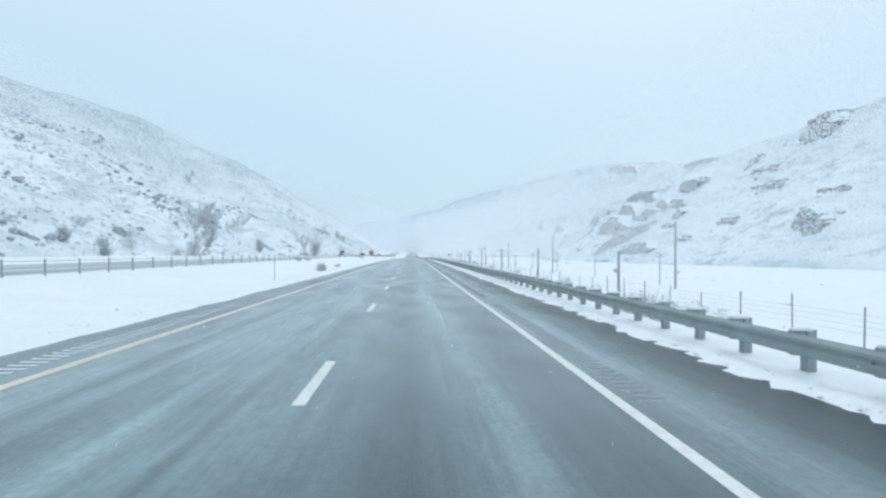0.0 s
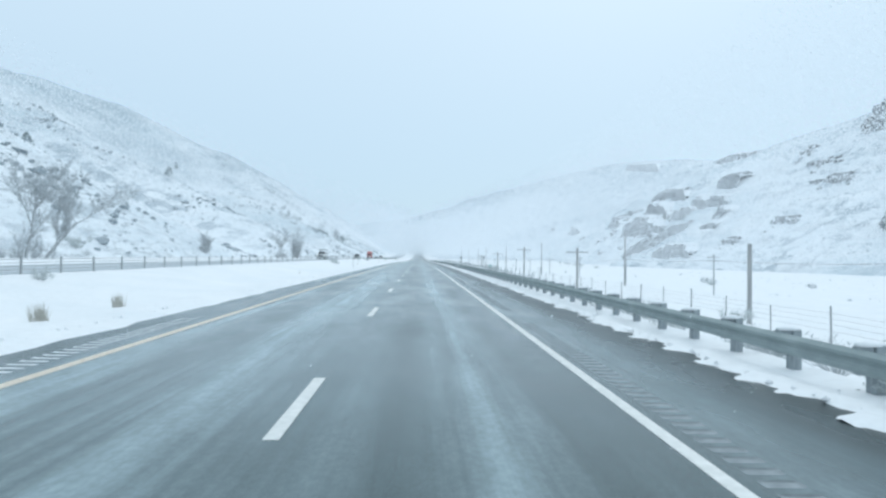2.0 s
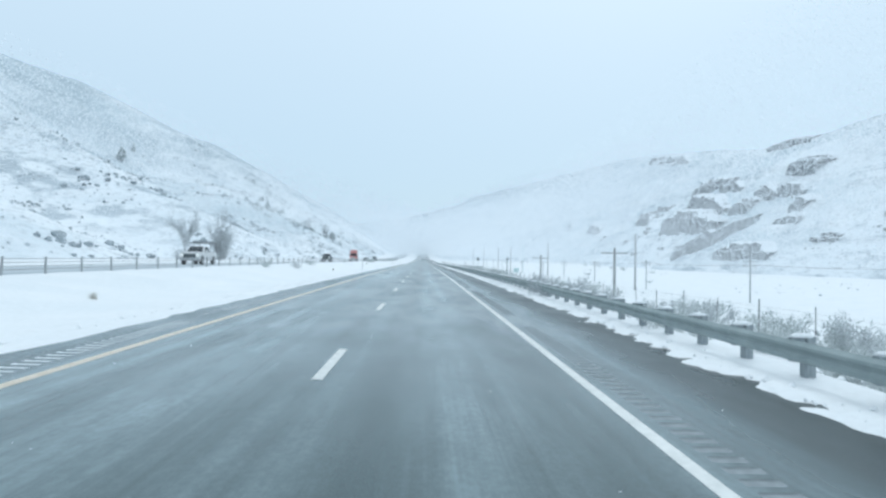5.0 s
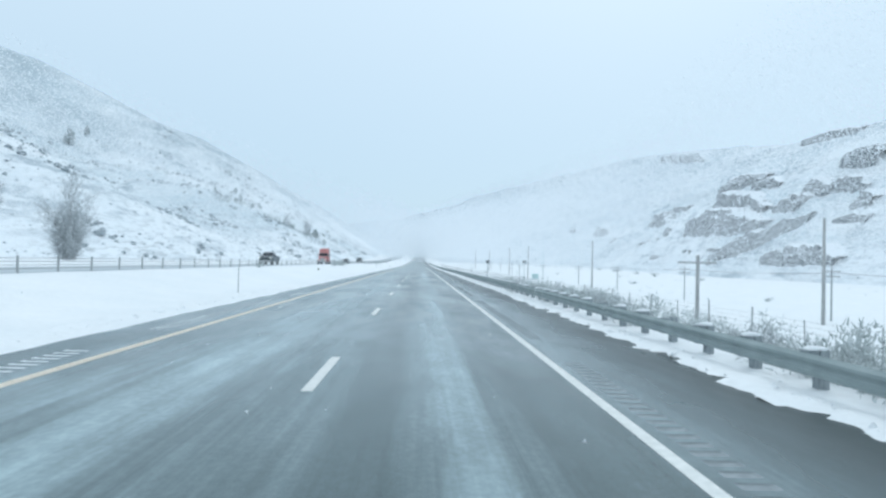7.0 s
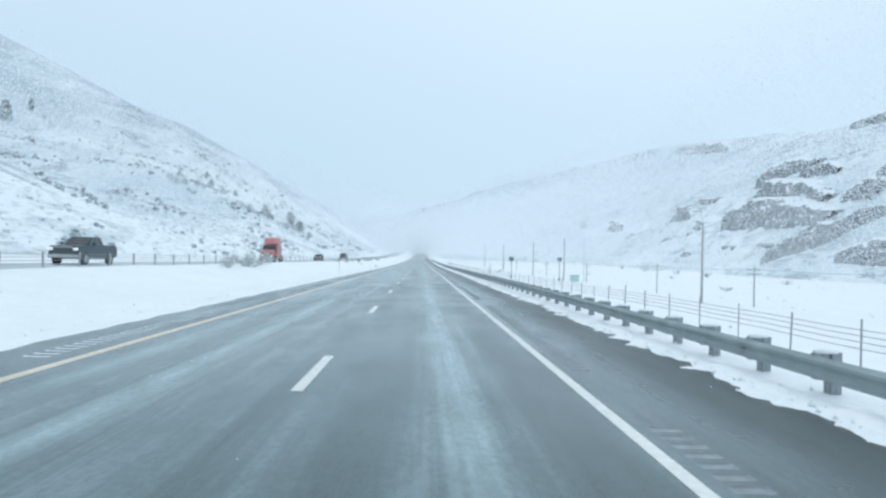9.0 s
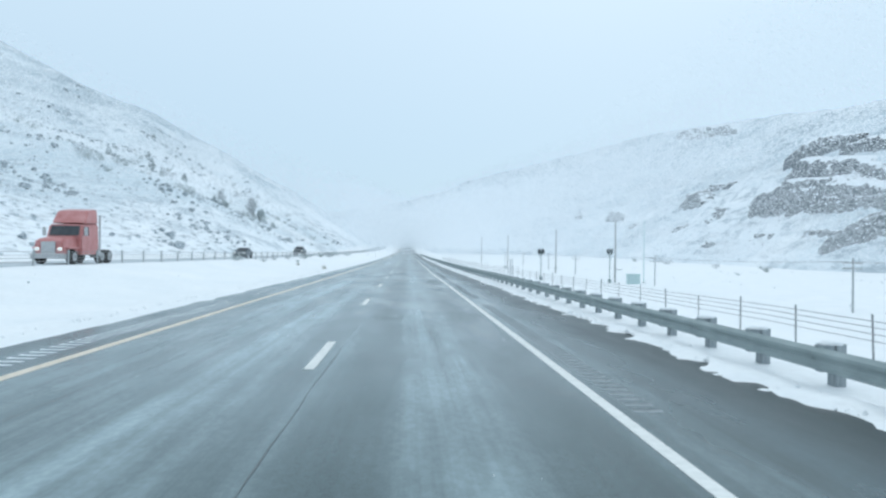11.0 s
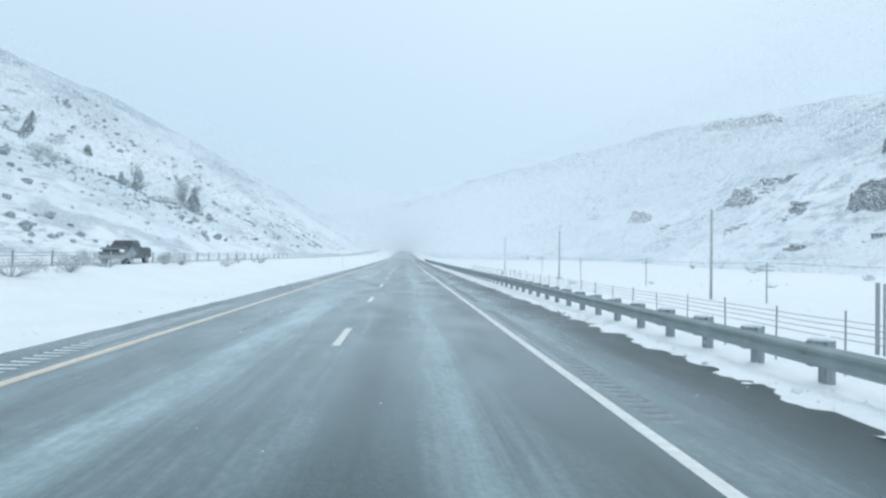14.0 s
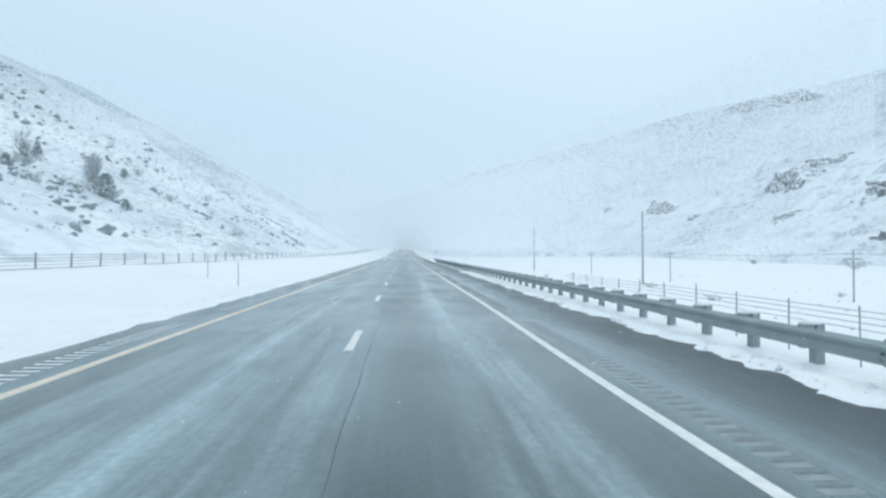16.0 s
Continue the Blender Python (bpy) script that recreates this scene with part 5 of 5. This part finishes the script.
def work_truck(x, y, label):
    """A white pickup with a ladder rack over its bed."""
    c = car(label, x, y, PALEPAINT, 1.0, PICKUP_BODY, WORK_CAB, ((-1.40, 1.30), (-0.78, 1.88)), ([(-0.98, 1.32), (-0.58, 1.84), (0.50, 1.86), (0.60, 1.32)],), (-1.95, 1.75), 0.42, (-2.98, 0.72, 1.10, 0.62), (0.80, 0.88), "pickup_truck", "pickup", "oncoming vehicles")
    for sx in (-0.9, 0.9):
        for py in (0.95, 2.8):
            piece("rack_post", box_mesh("rack_post", 0.06, 0.06, 0.95, STEEL, 0.01), c, (sx, py, 1.26))
        piece("rack_rail", box_mesh("rack_rail", 0.06, 3.6, 0.06, STEEL, 0.01), c, (sx, 1.2, 2.214))
    for py in (-0.4, 0.9, 2.0, 2.9):
        piece("rack_bar", box_mesh("rack_bar", 1.86, 0.06, 0.06, STEEL, 0.01), c, (0, py, 2.28))
    piece("rack_load", box_mesh("rack_load", 1.2, 2.9, 0.16, WOOD, 0.02), c, (0, 1.3, 2.345), "timber carried on the rack")


def semi_tractor(x, y, label, paint):
    """A long-nosed tractor with sleeper and roof fairing, facing the oncoming traffic."""
    c = thing("semi_truck", label, "truck", (x, y, opposite_z(y)), "oncoming vehicles")
    piece("chassis", box_mesh("chassis", 1.0, 6.6, 0.25, BLACK, 0.03), c, (0, 1.8, 0.75))
    hood = piece("hood", prism("hood", [(-2.0, 0.62), (-2.05, 1.45), (-1.85, 1.70), (0.0, 1.95), (0.0, 0.62)], 0.98, 0.86, paint, 0.10), c)
    piece("grille", box_mesh("grille", 0.95, 0.06, 0.85, CHROME, 0.04), hood, (0, -2.06, 0.68))
    cab = piece("cab", prism("cab", [(0.0, 0.62), (0.0, 1.92), (0.30, 2.75), (2.6, 2.85), (2.6, 0.62)], 1.22, 1.15, paint, 0.08), c)
    piece("windscreen", mesh("windscreen", [(-1.02, -0.02, 1.98), (1.02, -0.02, 1.98), (0.98, 0.25, 2.66), (-0.98, 0.25, 2.66)], [(0, 1, 2, 3)], GLASS), cab)
    for sx in (-1, 1):
        piece("side_window", mesh("side_window", [(sx * 1.215, 0.25, 2.0), (sx * 1.215, 1.05, 2.0), (sx * 1.18, 1.05, 2.6), (sx * 1.18, 0.42, 2.6)], [(0, 1, 2, 3)], GLASS), cab)
        piece("headlamp", box_mesh("headlamp", 0.30, 0.10, 0.22, LAMP, 0.04), c, (sx * 0.74, -2.02, 0.92))
        piece("mirror", box_mesh("mirror", 0.22, 0.12, 0.60, CHROME, 0.03), c, (sx * 1.42, 0.15, 1.95))
        piece("fuel_tank", disc("fuel_tank", 0.30, 0.9, CHROME), c, (sx * 0.95, 2.6, 0.70)).rotation_euler = (0, 0, math.pi / 2)
        piece("exhaust_stack", pole_mesh("exhaust_stack", 0.07, 0.07, 2.6, CHROME, 8), c, (sx * 1.22, 2.72, 0.9))
    piece("roof_fairing", prism("roof_fairing", [(0.55, 2.84), (1.2, 3.75), (2.6, 3.95), (2.6, 2.84)], 1.14, 1.05, paint, 0.08), c)
    piece("bumper", box_mesh("bumper", 2.3, 0.25, 0.35, CHROME, 0.05), c, (0, -2.02, 0.38))
    piece("hitch_plate", box_mesh("hitch_plate", 0.9, 1.0, 0.12, BLACK, 0.02), c, (0, 3.8, 1.0))
    for wy, out in ((-1.0, 1.02), (3.2, 1.0), (4.4, 1.0)):
        for sx in (-1, 1):
            wheel(c, sx * out, wy, 0.50, 0.42)
            if wy == -1.0:
                piece("mudguard", box_mesh("mudguard", 0.5, 1.4, 0.12, paint, 0.05), c, (sx * 1.0, wy, 1.04))


semi_tractor(-23.7, 388.5, "red long-nosed semi truck with lit headlamps", REDPAINT)
work_truck(-23.7, 230.5, "white work pickup with a loaded ladder rack")


# ---- flakes standing in for haze, loose snowflakes ----
FLAKE, _n, _l, _b = mat("snowflake", 1.0)
_d, _t, _m = _n.new("ShaderNodeBsdfDiffuse"), _n.new("ShaderNodeBsdfTranslucent"), _n.new("ShaderNodeMixShader")
for _s in (_d, _t):
    _s.inputs["Color"].default_value = (0.92, 0.945, 0.97, 1)
    _l.new(_s.outputs[0], _m.inputs[1 if _s is _d else 2])
_m.inputs[0].default_value = 0.5
_l.new(_m.outputs[0], _n["Material Output"].inputs["Surface"])


def flakes(name, label, centres, size, seed):
    """Thousands of loose flakes, joined: each one tilted sliver of snow."""
    r = np.random.RandomState(seed)
    k = len(centres)
    a = r.normal(size=(k, 3))
    a /= np.linalg.norm(a, axis=1)[:, None]
    b = np.cross(a, r.normal(size=(k, 3)))
    b /= np.linalg.norm(b, axis=1)[:, None]
    h = size[:, None]
    v = np.empty((k, 3, 3))
    v[:, 0], v[:, 1], v[:, 2] = centres - 0.5 * h * a, centres + 0.5 * h * a, centres + h * b
    me = bpy.data.meshes.new(name)
    me.vertices.add(3 * k)
    me.vertices.foreach_set("co", v.ravel())
    me.loops.add(3 * k)
    me.loops.foreach_set("vertex_index", np.arange(3 * k, dtype=np.int32))
    me.polygons.add(k)
    me.polygons.foreach_set("loop_start", np.arange(0, 3 * k, 3, dtype=np.int32))
    me.update(calc_edges=True)
    me.materials.append(FLAKE)
    tagged(new(name, me), label, "snow", kind="stuff")


def in_air(p):
    """Which points lie over the valley floor and clear of both slopes."""
    x, y, z = p.T
    left = 0.55 * (-x - 50.0)
    right = 0.78 * (x - 165.0)
    low = np.where(y < 560, 0.9, 0.7 + 0.005 * (y - 560) + 0.00003 * np.clip(y - 620, 0, 380) ** 2)
    return (z > low) & (z > left) & (z > right)


def flake_haze(seed=404):
    """Oversized flakes added to stand in for valley haze, in clumps that grow with the distance from the road; they
    thicken towards the far end.
    """
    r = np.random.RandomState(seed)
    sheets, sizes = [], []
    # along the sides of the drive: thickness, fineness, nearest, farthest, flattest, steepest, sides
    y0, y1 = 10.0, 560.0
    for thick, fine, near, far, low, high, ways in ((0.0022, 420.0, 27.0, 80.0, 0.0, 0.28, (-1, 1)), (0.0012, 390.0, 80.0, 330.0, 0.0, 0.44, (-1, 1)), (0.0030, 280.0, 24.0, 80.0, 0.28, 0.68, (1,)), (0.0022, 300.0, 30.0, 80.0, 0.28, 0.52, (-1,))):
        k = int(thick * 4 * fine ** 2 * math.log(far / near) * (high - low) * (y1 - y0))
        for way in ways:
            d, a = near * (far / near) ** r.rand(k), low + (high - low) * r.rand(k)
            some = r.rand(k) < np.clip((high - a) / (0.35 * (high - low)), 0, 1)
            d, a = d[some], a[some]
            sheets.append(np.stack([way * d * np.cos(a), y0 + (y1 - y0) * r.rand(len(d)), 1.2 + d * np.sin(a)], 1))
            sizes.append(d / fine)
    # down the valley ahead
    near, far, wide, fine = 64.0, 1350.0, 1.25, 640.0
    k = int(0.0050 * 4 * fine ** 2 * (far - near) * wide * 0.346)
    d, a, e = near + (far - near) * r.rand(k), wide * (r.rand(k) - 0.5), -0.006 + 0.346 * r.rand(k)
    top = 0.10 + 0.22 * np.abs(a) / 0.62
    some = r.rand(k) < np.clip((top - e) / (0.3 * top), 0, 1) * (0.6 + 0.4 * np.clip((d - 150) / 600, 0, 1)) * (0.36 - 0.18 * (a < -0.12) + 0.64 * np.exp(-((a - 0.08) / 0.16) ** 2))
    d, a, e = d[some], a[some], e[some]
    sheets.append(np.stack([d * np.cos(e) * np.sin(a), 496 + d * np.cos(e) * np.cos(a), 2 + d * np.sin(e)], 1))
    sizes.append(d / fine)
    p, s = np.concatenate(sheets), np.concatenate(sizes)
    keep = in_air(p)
    flakes("haze_flakes", "oversized snow flakes standing in for haze down the valley", p[keep], s[keep] * r.uniform(0.8, 1.2, keep.sum()), seed + 1)


def near_flakes(seed=77):
    """Single flakes drifting over the road, none along the driver's line."""
    r = np.random.RandomState(seed)
    k = 4500
    p = np.stack([r.uniform(-9, 9, k), r.uniform(2, 530, k), r.uniform(0.15, 1.5, k)], 1)
    keep = np.hypot(p[:, 0], p[:, 2] - 1.9) > 0.9
    p = p[keep]
    p[:, 2] += np.array([road_z(y) for y in p[:, 1]])
    flakes("drifting_snow", "loose snowflakes drifting over the road", p, r.uniform(0.008, 0.022, len(p)), seed + 1)


near_flakes()
flake_haze()
